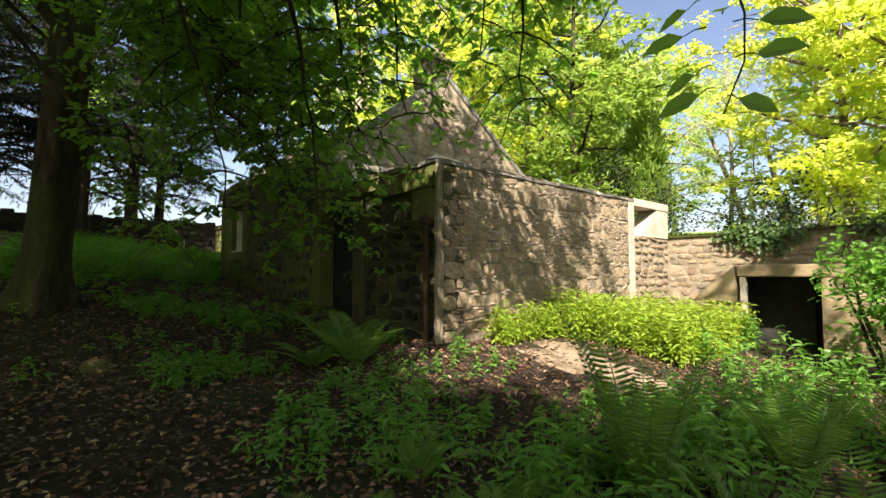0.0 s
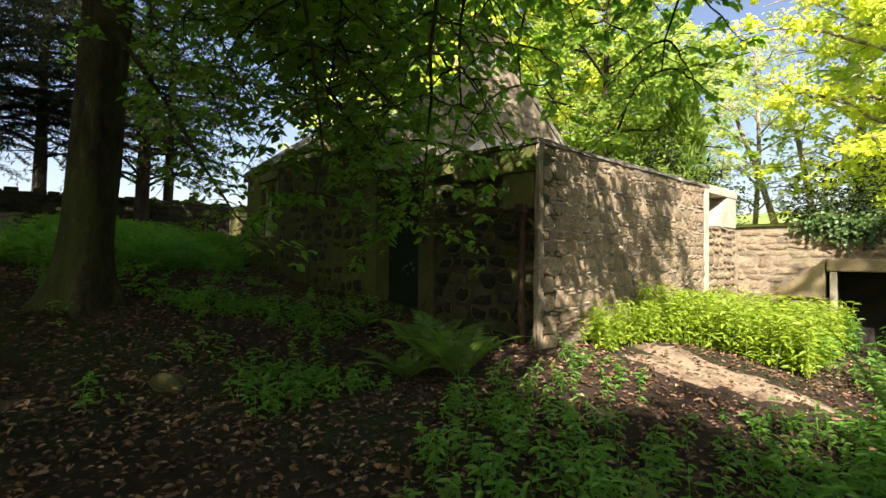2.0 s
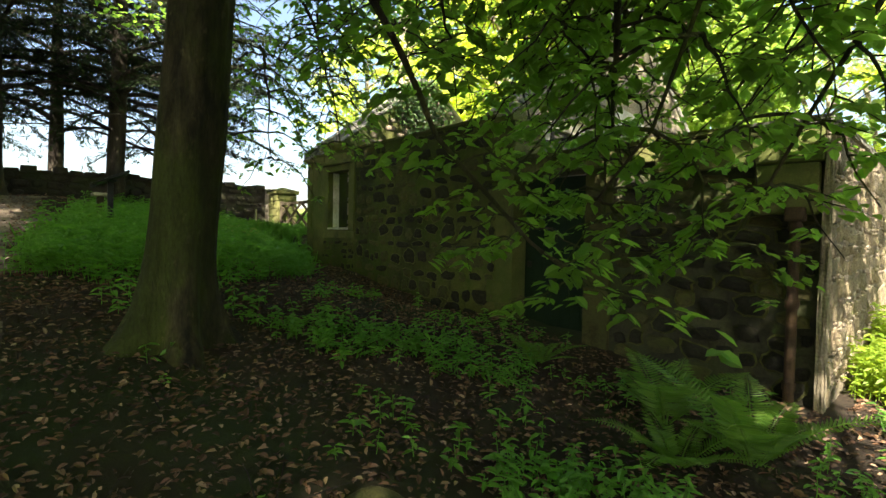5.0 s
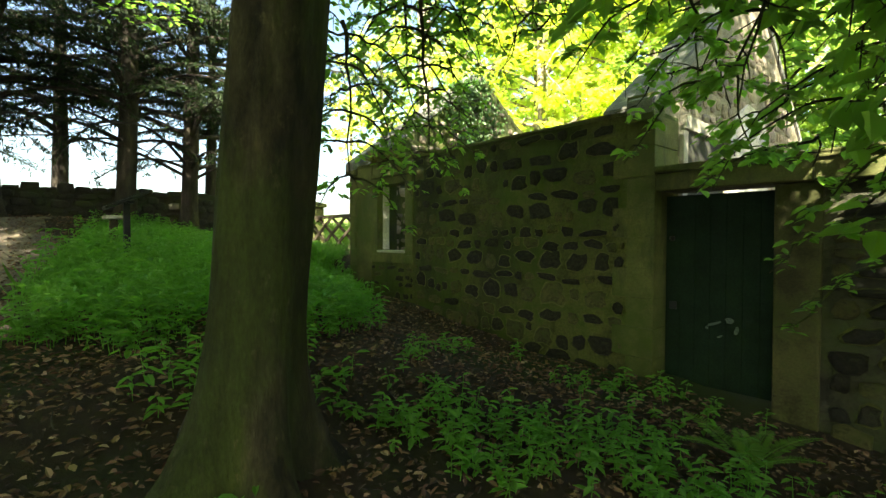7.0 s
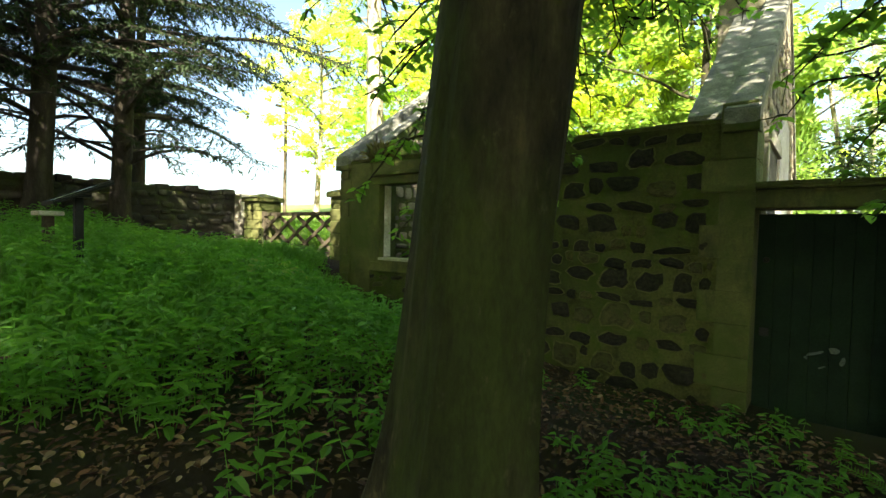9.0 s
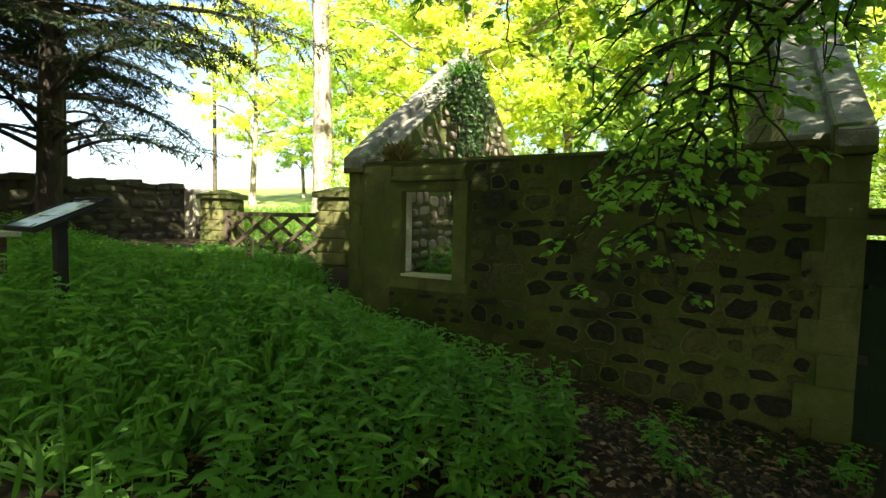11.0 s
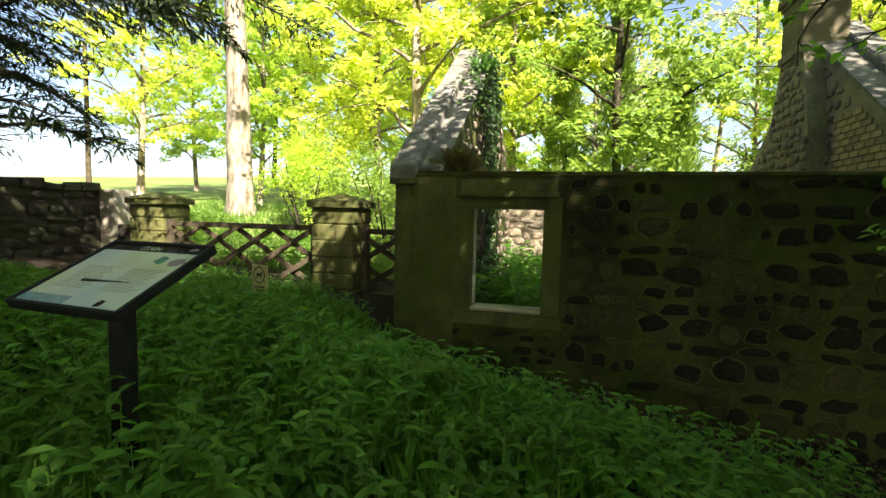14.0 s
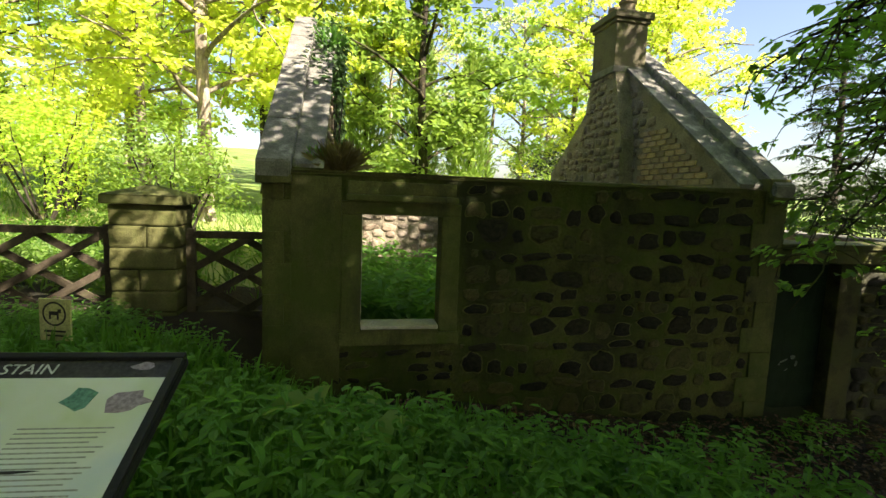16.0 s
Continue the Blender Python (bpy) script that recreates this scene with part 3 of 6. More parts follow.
chimney = thing("chimney", "square stone chimney with moulded cap on the gable", "chimney")
CX0, CX1, CY0, CY1 = -8.87, -8.30, 7.20, 7.96
part("breast", prism(bmesh.new(), [(6.75, 2.4), (8.45, 2.4), (8.3, 4.6), (7.98, 5.78), (7.18, 5.78), (6.85, 4.6)], "x", CX0 + 0.02, FX1 - THICK - 0.004), PALE_MORTAR, chimney)
breast_spots = [q for q in courses(6.8, 8.4, 2.8, 5.75, (0.1, 0.26), (0.09, 0.17), 0.03, 0.9, 15) if abs(q[0] - 7.58) + q[2] / 2 < 0.82 - max(0, q[1] - 4.4) * 0.30]
face_stones(chimney, "rubble_facing", RUBBLE_FAR, breast_spots, lambda u, v: (CX0 + 0.022, u, v), -90, 0.03, 6)
part("shaft", boxes((CX0, CX1, CY0, CY1, 5.72, 6.6), bevel=0.015), STACK, chimney)
part("stack_base", boxes((CX0 - 0.03, CX1 + 0.03, CY0 - 0.035, CY1 + 0.03, 5.72, 5.84), bevel=0.02), SLATE, chimney)
part("cap", boxes((CX0 - 0.07, CX1 + 0.07, CY0 - 0.07, CY1 + 0.07, 6.6, 6.72), bevel=0.025), STACK, chimney)
part("cap_course", boxes((CX0 - 0.03, CX1 + 0.03, CY0 - 0.03, CY1 + 0.03, 6.54, 6.598), bevel=0.015), STACK, chimney)
for y in (CY0 + 0.2, CY1 - 0.2):
    bm = bmesh.new()
    bmesh.ops.create_cone(bm, cap_ends=True, segments=18, radius1=0.13, radius2=0.12, depth=0.2, matrix=Matrix.Translation(((CX0 + CX1) / 2, y, 6.82)))
    bmesh.ops.create_cone(bm, cap_ends=True, segments=18, radius1=0.145, radius2=0.145, depth=0.04, matrix=Matrix.Translation(((CX0 + CX1) / 2, y, 6.925)))
    part("chimney_pot", bm, BRICK, chimney, "pale clay pot")

# the green yard door
door = thing("door_1", "closed dark green boarded yard door, scuffed pale patch", "door", kind="structure")
for k in range(7):
    x0 = -8.026 + k * 0.1424
    part("plank", boxes((x0, x0 + 0.1416, FY + 0.24, FY + 0.275, 0.98, 2.885), bevel=0.004), DOORPAINT, door)
part("backing", boxes((-8.02, -7.035, FY + 0.302, FY + 0.315, 0.98, 2.885)), DOORPAINT, door)
for z in (1.25, 1.95, 2.65):
    part("ledge", boxes((-7.98, -7.05, FY + 0.276, FY + 0.30, z, z + 0.12), bevel=0.005), DOORPAINT, door)
bm = bmesh.new()
bmesh.ops.create_uvsphere(bm, u_segments=12, v_segments=8, radius=0.028, matrix=Matrix.Translation((-7.95, FY + 0.205, 2.45)))
part("knob", bm, BLACK, door, smooth=True)
part("latch_plate", boxes((-7.985, -7.91, FY + 0.228, FY + 0.239, 1.72, 1.80), bevel=0.004), BLACK, door)
SCUFF = material("scraped_paint", mottled((0.10, 0.13, 0.11), (0.22, 0.25, 0.22), (0.012, 0.03, 0.02), 9.0, 60, 0.2, mossy=0.5))
for x, z, w, h, r in ((-7.55, 1.62, 0.17, 0.03, -20), (-7.42, 1.66, 0.10, 0.06, 15), (-7.50, 1.50, 0.07, 0.02, -30), (-7.62, 1.57, 0.05, 0.03, 40), (-7.36, 1.58, 0.04, 0.09, 10)):
    bm = bmesh.new()
    bmesh.ops.create_circle(bm, cap_ends=True, segments=9, radius=0.5)
    for v in bm.verts:
        v.co *= random.uniform(0.6, 1.1)
    ob = part("scuff", bm, SCUFF, door, "pale scraped patch")
    ob.matrix_basis = Matrix.Translation((x, FY + 0.236, z)) @ pose(0, 0, 0, 90, r) @ Matrix.Diagonal((w, h, 1, 1))
part("jamb_stone", boxes((-7.03, -6.70, FY + 0.06, FY + 0.3, 0.7, 2.926), bevel=0.02, jitter=0.008), MOSSY, door_wall)
part("lintel_face", boxes((-8.04, -6.2, FY - 0.005, FY + 0.1, 2.928, 3.10), bevel=0.015), ASHLAR, door_wall)
part("lintel_face", boxes((-6.19, QX - 0.035, FY - 0.012, FY + 0.1, 2.80, 3.10), bevel=0.02), ASHLAR, door_wall)
part("corbel", boxes((-5.30, QX - 0.06, FY - 0.01, FY + 0.11, 2.36, 2.796), bevel=0.03), ASHLAR, door_wall, "worn sandstone block under the lintel")
part("wall_cope", boxes((-8.046, QX - 0.56, FY - 0.03, FY + 0.52, YARD_TOP - 0.06, YARD_TOP + 0.0), cuts=5, jitter=0.006), ASHLAR, door_wall)
lay(door_wall, WHIN_STONES, courses(-6.66, QX - 0.06, 0.55, 2.78, (0.16, 0.44), (0.12, 0.26), 0.02, 1.0, 21), lambda u, v: (u, FY + 0.1, v), 0, 0.05, seed=5)
pipe = thing("drain_pipe", "rusty iron downpipe on the corner of the yard wall", "pipe")
bm = bmesh.new()
bmesh.ops.create_cone(bm, cap_ends=True, segments=14, radius1=0.04, radius2=0.04, depth=1.75, matrix=Matrix.Translation((-4.98, FY - 0.01, 1.5)))
part("tube", bm, RUST, pipe, smooth=False)
for z in (0.9, 1.6, 2.25):
    bm = bmesh.new()
    bmesh.ops.create_cone(bm, cap_ends=True, segments=14, radius1=0.052, radius2=0.052, depth=0.07, matrix=Matrix.Translation((-4.98, FY - 0.01, z)))
    part("bracket", bm, RUST, pipe)
part("hopper", boxes((-5.05, -4.91, FY - 0.08, FY + 0.06, 2.3, 2.42), bevel=0.02), RUST, pipe)

# side wall: coping, corner strip, stones, gateway at its end
for k in range(6):
    y0 = FY - 0.03 + k * (SIDE_END - FY + 0.03) / 6
    part("cope", boxes((QX - 0.54, QX + 0.03, y0, y0 + (SIDE_END - FY + 0.03) / 6 - 0.008, YARD_TOP - 0.06, YARD_TOP - 0.005), cuts=3, jitter=0.012), SLATE, side_wall)
part("corner_strip", boxes((QX - 0.03, QX + 0.022, FY + 0.0, FY + 0.09, 0.45, YARD_TOP - 0.064), cuts=9, jitter=0.012), PALE_MORTAR, side_wall)
part("end_strip", boxes((QX - 0.5, QX + 0.02, SIDE_END - 0.2, SIDE_END + 0.012, 0.3, YARD_TOP - 0.062), bevel=0.015), CEMENT, side_wall)
side_spots = courses(FY + 0.1, SIDE_END - 0.2, 0.45, 2.1, (0.14, 0.46), (0.09, 0.24), 0.012, 1.0, 31)
side_spots += courses(FY + 0.1, SIDE_END - 0.2, 2.1, YARD_TOP - 0.08, (0.16, 0.42), (0.16, 0.30), 0.012, 1.0, 32)
lay(side_wall, RUBBLE_STONES, side_spots, lambda u, v: (QX + 0.002, u, v), 90, 0.024, seed=7)
pins = [(u + random.uniform(-0.25, 0.25), v + s * (h / 2 + 0.012), random.uniform(0.07, 0.16), random.uniform(0.025, 0.05), random.uniform(-6, 6)) for u, v, w, h, t in side_spots for s in (-1, 1) for _ in (0, 1)]
face_stones(side_wall, "pinning_stones", RUBBLE_FAR, [q for q in pins if FY + 0.2 < q[0] < SIDE_END - 0.25 and q[1] < YARD_TOP - 0.1], lambda u, v: (QX + 0.004, u, v), 90, 0.018, 9, "small stones packed into the joints")
gateway = thing("gateway", "pale rendered gateway with a flat lintel beside the yard wall", "gateway", kind="structure")
part("lintel", boxes((QX - 0.45, QX + 0.015, SIDE_END + 0.014, 11.31, YARD_TOP - 0.14, YARD_TOP + 0.02), bevel=0.015), CEMENT, gateway)
# sloping edge models the lintel's shadow line on the sunlit pier as shape
part("pier", prism(bmesh.new(), [(10.05, GARDEN_TOP - 0.02), (11.3, GARDEN_TOP - 0.02), (11.3, YARD_TOP - 0.145), (10.78, YARD_TOP - 0.145)], "x", QX - 0.42, QX), CEMENT, gateway)

low_wall = part("wall_low", boxes((QX - 0.42, QX - 0.02, SIDE_END + 0.016, 11.3, 0.2, GARDEN_TOP - 0.025)), PALE_MORTAR)
tagged(low_wall, "low rubble wall under the pale gateway", "wall", kind="structure")
lay(low_wall, RUBBLE_STONES, courses(SIDE_END + 0.05, 11.28, 0.4, GARDEN_TOP - 0.03, (0.2, 0.45), (0.1, 0.22), 0.03, 1.0, 43), lambda u, v: (QX - 0.016, u, v), 90, 0.035, seed=15)

# garden wall and the concrete bunker
part("cope", boxes((-8.0, 14.0, GARDEN_Y - 0.04, GARDEN_Y + 0.46, GARDEN_TOP, GARDEN_TOP + 0.06), cuts=12, jitter=0.012), MORTAR, garden_wall, "mossy cope")
lay(garden_wall, RUBBLE_STONES, courses(-4.75, 1.6, 0.4, GARDEN_TOP - 0.02, (0.2, 0.48), (0.11, 0.25), 0.012, 1.0, 41)[:300], lambda u, v: (u, GARDEN_Y + 0.004, v), 0, 0.026, seed=11)
face_stones(garden_wall, "rubble_facing", RUBBLE_FAR, courses(1.6, 13.5, 0.2, GARDEN_TOP - 0.02, (0.2, 0.48), (0.12, 0.24), 0.03, 0.97, 42), lambda u, v: (u, GARDEN_Y + 0.004, v), 0, 0.04, 12)
CONCRETE = material("stained_concrete", mottled((0.20, 0.155, 0.085), (0.38, 0.31, 0.19), (0.11, 0.10, 0.045), 2.4, 50, 0.5, mossy=0.52))
bunker = thing("concrete_bunker", "low stained concrete bunker with a dark opening by the garden wall", "bunker")
for x0, x1, y0, y1, z0, z1 in ((-3.62, -3.06, 10.34, 11.26, 0.2, 1.12), (-1.86, -0.2, 10.3, 11.26, 0.2, 1.58)):
    part("side_wall", boxes((x0, x1, y0, y1, z0, z1), bevel=0.02), CONCRETE, bunker)
part("roof_slab", boxes((-3.1, -0.2, 10.28, 11.28, 1.585, 1.80), bevel=0.03), CONCRETE, bunker, "mossy roof slab")
part("sloping_cheek", prism(bmesh.new(), [(-3.12, 1.79), (-3.12, 1.125), (-3.86, 1.125), (-3.80, 1.20)], "y", 10.28, 11.27), CONCRETE, bunker)
part("door_post", boxes((-3.055, -2.96, 10.30, 10.42, 0.3, 1.58), bevel=0.015), CEMENT, bunker)
# bunker lining coloured near black to hold the opening's shade
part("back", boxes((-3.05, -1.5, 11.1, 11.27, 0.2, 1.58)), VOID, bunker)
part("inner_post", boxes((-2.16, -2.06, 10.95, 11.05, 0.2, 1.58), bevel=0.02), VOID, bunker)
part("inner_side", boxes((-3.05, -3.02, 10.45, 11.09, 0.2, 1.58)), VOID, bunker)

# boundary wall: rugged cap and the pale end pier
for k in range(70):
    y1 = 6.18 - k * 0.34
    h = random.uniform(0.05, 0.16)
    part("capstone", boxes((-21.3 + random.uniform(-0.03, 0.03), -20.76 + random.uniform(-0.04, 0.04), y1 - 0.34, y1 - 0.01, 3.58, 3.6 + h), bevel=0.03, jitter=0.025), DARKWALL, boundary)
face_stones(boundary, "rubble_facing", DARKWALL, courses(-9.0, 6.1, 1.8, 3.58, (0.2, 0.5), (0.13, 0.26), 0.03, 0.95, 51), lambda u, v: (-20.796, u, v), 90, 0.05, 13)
end_pier = thing("wall_pier", "pale cement end pier of the boundary wall", "pier", kind="structure")
part("shaft", boxes((-20.95, -20.45, 6.21, 6.7, 1.6, 3.62), bevel=0.03, jitter=0.01), CEMENT, end_pier)
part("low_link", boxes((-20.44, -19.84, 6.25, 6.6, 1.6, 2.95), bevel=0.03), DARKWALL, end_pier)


# gate pillars, lattice gate and fence
def pillar(x0, x1, y0, y1, z0, z1, label):
    p = thing("gate_pillar", label, "pillar", "gate pillars")
    n, z = 6, z0
    for k in range(n):
        h = (z1 - 0.16 - z0) / n
        if k % 2:
            part("course", boxes((x0, x1, y0, y1, z, z + h - 0.012), bevel=0.025, jitter=0.008), ASHLAR, p)
        else:
            s = x0 + (x1 - x0) * random.uniform(0.4, 0.6)
            part("course", boxes((x0, s - 0.006, y0, y1, z, z + h - 0.012), (s + 0.006, x1, y0, y1, z, z + h - 0.012), bevel=0.025, jitter=0.008), ASHLAR, p)
        z += h
    part("core", boxes((x0 + 0.03, x1 - 0.03, y0 + 0.03, y1 - 0.03, z0 - 0.2, z1 - 0.17)), MORTAR, p)
    cx, cy = (x0 + x1) / 2, (y0 + y1) / 2
    part("cap", boxes((x0 - 0.06, x1 + 0.06, y0 - 0.06, y1 + 0.06, z1 - 0.168, z1 - 0.06), bevel=0.02, jitter=0.006), ASHLAR, p)
    bm = bmesh.new()
    bmesh.ops.create_cone(bm, cap_ends=True, segments=4, radius1=(x1 - x0 + 0.08) * 0.707, radius2=0.04, depth=0.12, matrix=Matrix.Translation((cx, cy, z1 + 0.002)) @ Matrix.Rotation(radians(45), 4, "Z"))
    part("cap_pyramid", bm, ASHLAR, p, "mossy pyramid cap")
    return p


pillar(-19.72, -18.98, 5.9, 6.55, 1.9, 3.52, "mossy coursed sandstone gate pillar with pyramid cap")
pillar(-15.86, -15.14, 5.72, 6.38, 1.82, 3.52, "mossy coursed sandstone gate pillar beside the lodge")


def lattice(name, label, category, x0, x1, y, z0, z1, step, slope, stiles, rails=True):
    g = thing(name, label, category)
    for x in stiles:
        part("stile", boxes((x - 0.05, x + 0.05, y - 0.045, y + 0.045, z0 - 0.25, z1 + 0.03), bevel=0.008), WOOD, g)
    part("top_rail", boxes((x0, x1, y - 0.04, y + 0.04, z1 - 0.09, z1), bevel=0.008), WOOD, g)
    part("bottom_rail", boxes((x0, x1, y - 0.04, y + 0.04, z0, z0 + 0.08), bevel=0.008), WOOD, g)
    h = z1 - z0 - 0.1
    run = h / slope
    for sg, off in ((1, -0.026), (-1, 0.026)):
        k = x0 - run
        while k < x1:
            a, b = max(x0, k), min(x1, k + run)
            if b - a > 0.1:
                za, zb = (a - k) * slope, (b - k) * slope
                if sg < 0:
                    za, zb = h - za, h - zb
                mid = ((a + b) / 2, y + off, z0 + 0.05 + (za + zb) / 2)
                ln = math.hypot(b - a, zb - za)
                ob = part("slat", boxes((-ln / 2, ln / 2, -0.013, 0.013, -0.045, 0.045), bevel=0.004), WOOD, g)
                ob.matrix_basis = Matrix.Translation(mid) @ pose(0, 0, 0, 0, -math.degrees(math.atan2(zb - za, b - a)))
            k += step
    return g


lattice("lattice_gate", "dark weathered timber lattice gate between stone pillars", "gate", -18.92, -15.95, 6.0, 2.0, 3.06, 0.74, 0.60, (-18.90, -15.97))
lattice("lattice_fence", "dark timber lattice fence panel beside the lodge", "fence", -15.06, -13.99, 5.95, 1.95, 3.04, 0.74, 0.60, (-15.04,))


# information board, small sign, low post
# print colours, with the sky's bluish reflection mixed into the ramp
PANEL = material("printed_panel_sky_tint", lambda nt, b: nt.links.new(n_ramp(nt, n_noise(nt, 2.4, 4, 0.5), [(0.24, (0.42, 0.50, 0.16)), (0.38, (0.66, 0.70, 0.54)), (0.5, (0.74, 0.76, 0.72)), (0.72, (0.50, 0.62, 0.74))]), b.inputs["Base Color"]), rough=0.18, spec=0.5)
BAND = material("dark_title_band", mottled((0.05, 0.045, 0.045), (0.08, 0.07, 0.07), None, 5, 60, 0.05), rough=0.2)
PRINTS = [material("print_" + n, mottled(tuple(q * 0.8 for q in c), c, None, 20, 90, 0.05), rough=0.25) for n, c in (("teal", (0.16, 0.36, 0.28)), ("brown", (0.07, 0.05, 0.05)), ("mauve", (0.42, 0.33, 0.40)), ("grey", (0.5, 0.51, 0.47)), ("white", (0.75, 0.74, 0.70)), ("yellow", (0.62, 0.58, 0.10)), ("blue", (0.38, 0.52, 0.66)))]
board = thing("information_board", "tilted printed information panel in a black frame on a post", "sign")
bm_pose = Matrix.Translation((-13.92, 0.79, 2.99)) @ pose(0, 0, 0, 25.5, 0, -4)


def on_board(name, dims, mat, label="", bevel=0.0, blob=0, seed=0):
    if blob:
        g = random.Random(seed)
        x0, x1, y0, y1, z0, z1 = dims
        pts = [((x0 + x1) / 2 + (x1 - x0) / 2 * g.uniform(0.55, 1.0) * math.cos(2 * math.pi * k / blob), (y0 + y1) / 2 + (y1 - y0) / 2 * g.uniform(0.55, 1.0) * math.sin(2 * math.pi * k / blob)) for k in range(blob)]
        bm = prism(bmesh.new(), pts, "z", z0, z1)
    else:
        bm = boxes(dims, bevel=bevel)
    ob = part(name, bm, mat, board, label)
    ob.matrix_basis = bm_pose
    return ob


W, D = 0.352, 0.29
on_board("frame", (-W, W, -D, D, -0.035, -0.004), BLACK, bevel=0.008)
for d in ((-W, W, D - 0.022, D), (-W, W, -D, -D + 0.022)):
    on_board("frame_rail", (*d, -0.003, 0.012), BLACK, bevel=0.004)
for d in ((-W, -W + 0.022, -D + 0.023, D - 0.023), (W - 0.022, W, -D + 0.023, D - 0.023)):
    on_board("frame_rail", (*d, -0.003, 0.012), BLACK, bevel=0.004)
on_board("panel", (-W + 0.023, W - 0.023, -D + 0.023, D - 0.085, -0.003, 0.001), PANEL, "faded printed panel with pale shapes and a painted sky tint")
on_board("title_band", (-W + 0.023, W - 0.023, D - 0.084, D - 0.023, -0.003, 0.0012), BAND)
on_board("picture", (0.10, 0.20, 0.09, 0.18, 0.0012, 0.0022), PRINTS[0], blob=9, seed=1)
on_board("picture", (0.20, 0.33, 0.08, 0.17, 0.0012, 0.0022), PRINTS[2], blob=11, seed=2)
on_board("picture", (0.15, 0.21, -0.26, -0.19, 0.0012, 0.0022), PRINTS[1], blob=8, seed=3)
on_board("picture", (-0.34, -0.02, -0.27, -0.20, 0.0011, 0.0018), PRINTS[6])
on_board("picture", (0.22, 0.29, 0.225, 0.262, 0.0014, 0.0022), PRINTS[2], blob=8, seed=5)
for k in range(15):
    on_board("text_line", (0.06, 0.27 - 0.012 * ((k * 5) % 4), 0.045 - k * 0.013, 0.0485 - k * 0.013, 0.0012, 0.002), PRINTS[3])
    on_board("text_line", (-0.24, -0.02 - 0.014 * ((k * 3) % 4), 0.045 - k * 0.013, 0.0485 - k * 0.013, 0.0012, 0.002), PRINTS[3])
font = bpy.data.curves.new("title", "FONT")
font.body, font.size, font.extrude, font.align_x = "STAIN", 0.05, 0.0006, "RIGHT"
holder = bpy.data.objects.new("title", font)
scene.collection.objects.link(holder)
title_me = bpy.data.meshes.new_from_object(holder.evaluated_get(bpy.context.evaluated_depsgraph_get()))
bpy.data.objects.remove(holder)
title_me.materials.append(PRINTS[4])
title = part("title", title_me, parent=board, label="pale title lettering")
title.matrix_basis = bm_pose @ Matrix.Translation((0.045, D - 0.072, 0.002))
part("post", boxes((-13.945, -13.855, 0.76, 0.84, 1.7, 2.975), bevel=0.006), BLACK, board)
part("bracket", boxes((-14.05, -13.75, 0.72, 0.88, 2.93, 2.965), bevel=0.005), BLACK, board)

SIGN_YELLOW = material("cream_sign_plate", mottled((0.55, 0.52, 0.22), (0.66, 0.62, 0.30), None, 6, 60, 0.05), rough=0.4)
dog_sign = thing("small_sign", "small cream sign with a ringed dog symbol on a stake", "sign")
SP = pose(-15.42, 3.86, 2.5, 0, 0, -14)
for nm, d, mt in (("plate", (-0.13, 0.13, -0.008, 0.008, -0.19, 0.15), SIGN_YELLOW), ("stake", (-0.02, 0.02, 0.01, 0.04, -0.75, 0.1), WOOD), ("text_line", (-0.09, 0.09, -0.011, -0.0085, -0.12, -0.105), BAND), ("text_line", (-0.07, 0.07, -0.011, -0.0085, -0.155, -0.142), BAND),
                  ("dog_body", (-0.045, 0.035, -0.0112, -0.0085, 0.02, 0.05), BAND), ("dog_leg", (-0.045, -0.03, -0.0112, -0.0085, -0.015, 0.019), BAND), ("dog_leg", (0.02, 0.035, -0.0112, -0.0085, -0.015, 0.019), BAND), ("dog_head", (0.03, 0.06, -0.0125, -0.0113, 0.04, 0.07), BAND)):
    part(nm, boxes(d), mt, dog_sign).matrix_basis = SP
bm = bmesh.new()
a = [bm.verts.new((math.cos(t) * r, -0.0115, 0.03 + math.sin(t) * r)) for r in (0.085, 0.1) for t in np.linspace(0, 2 * math.pi, 28, endpoint=False)]
for k in range(28):
    bm.faces.new((a[k], a[(k + 1) % 28], a[28 + (k + 1) % 28], a[28 + k]))
part("ring", bm, BAND, dog_sign).matrix_basis = SP
low_post = thing("marker_post", "low weathered timber post with a pale tilted plate", "post")
part("post", boxes((-15.24, -15.12, 0.75, 0.86, 1.8, 2.74), bevel=0.012), WOOD, low_post)
part("plate", boxes((-15.42, -15.02, 0.68, 0.94, 2.745, 2.80), bevel=0.012), CEMENT, low_post, "pale weathered plate")

rock = thing("rock", "mossy rounded rock in the leaf litter", "rock")
bm = bmesh.new()
bmesh.ops.create_icosphere(bm, subdivisions=4, radius=0.5)
for v in bm.verts:
    v.co *= 1 + 0.45 * noise.noise(v.co * 2.1) + 0.06 * noise.noise(v.co * 6)
    v.co = Vector((v.co.x * 0.42, v.co.y * 0.30, v.co.z * 0.24))
part("body", bm, MOSSY, rock, smooth=True).matrix_basis = pose(-6.05, 0.98, gz(-6.05, 0.98) - 0.01, 0, 0, 20) @ Matrix.Diagonal((0.85, 0.85, 0.8, 1))

# ---- plants ----
rng = np.random.default_rng(7)


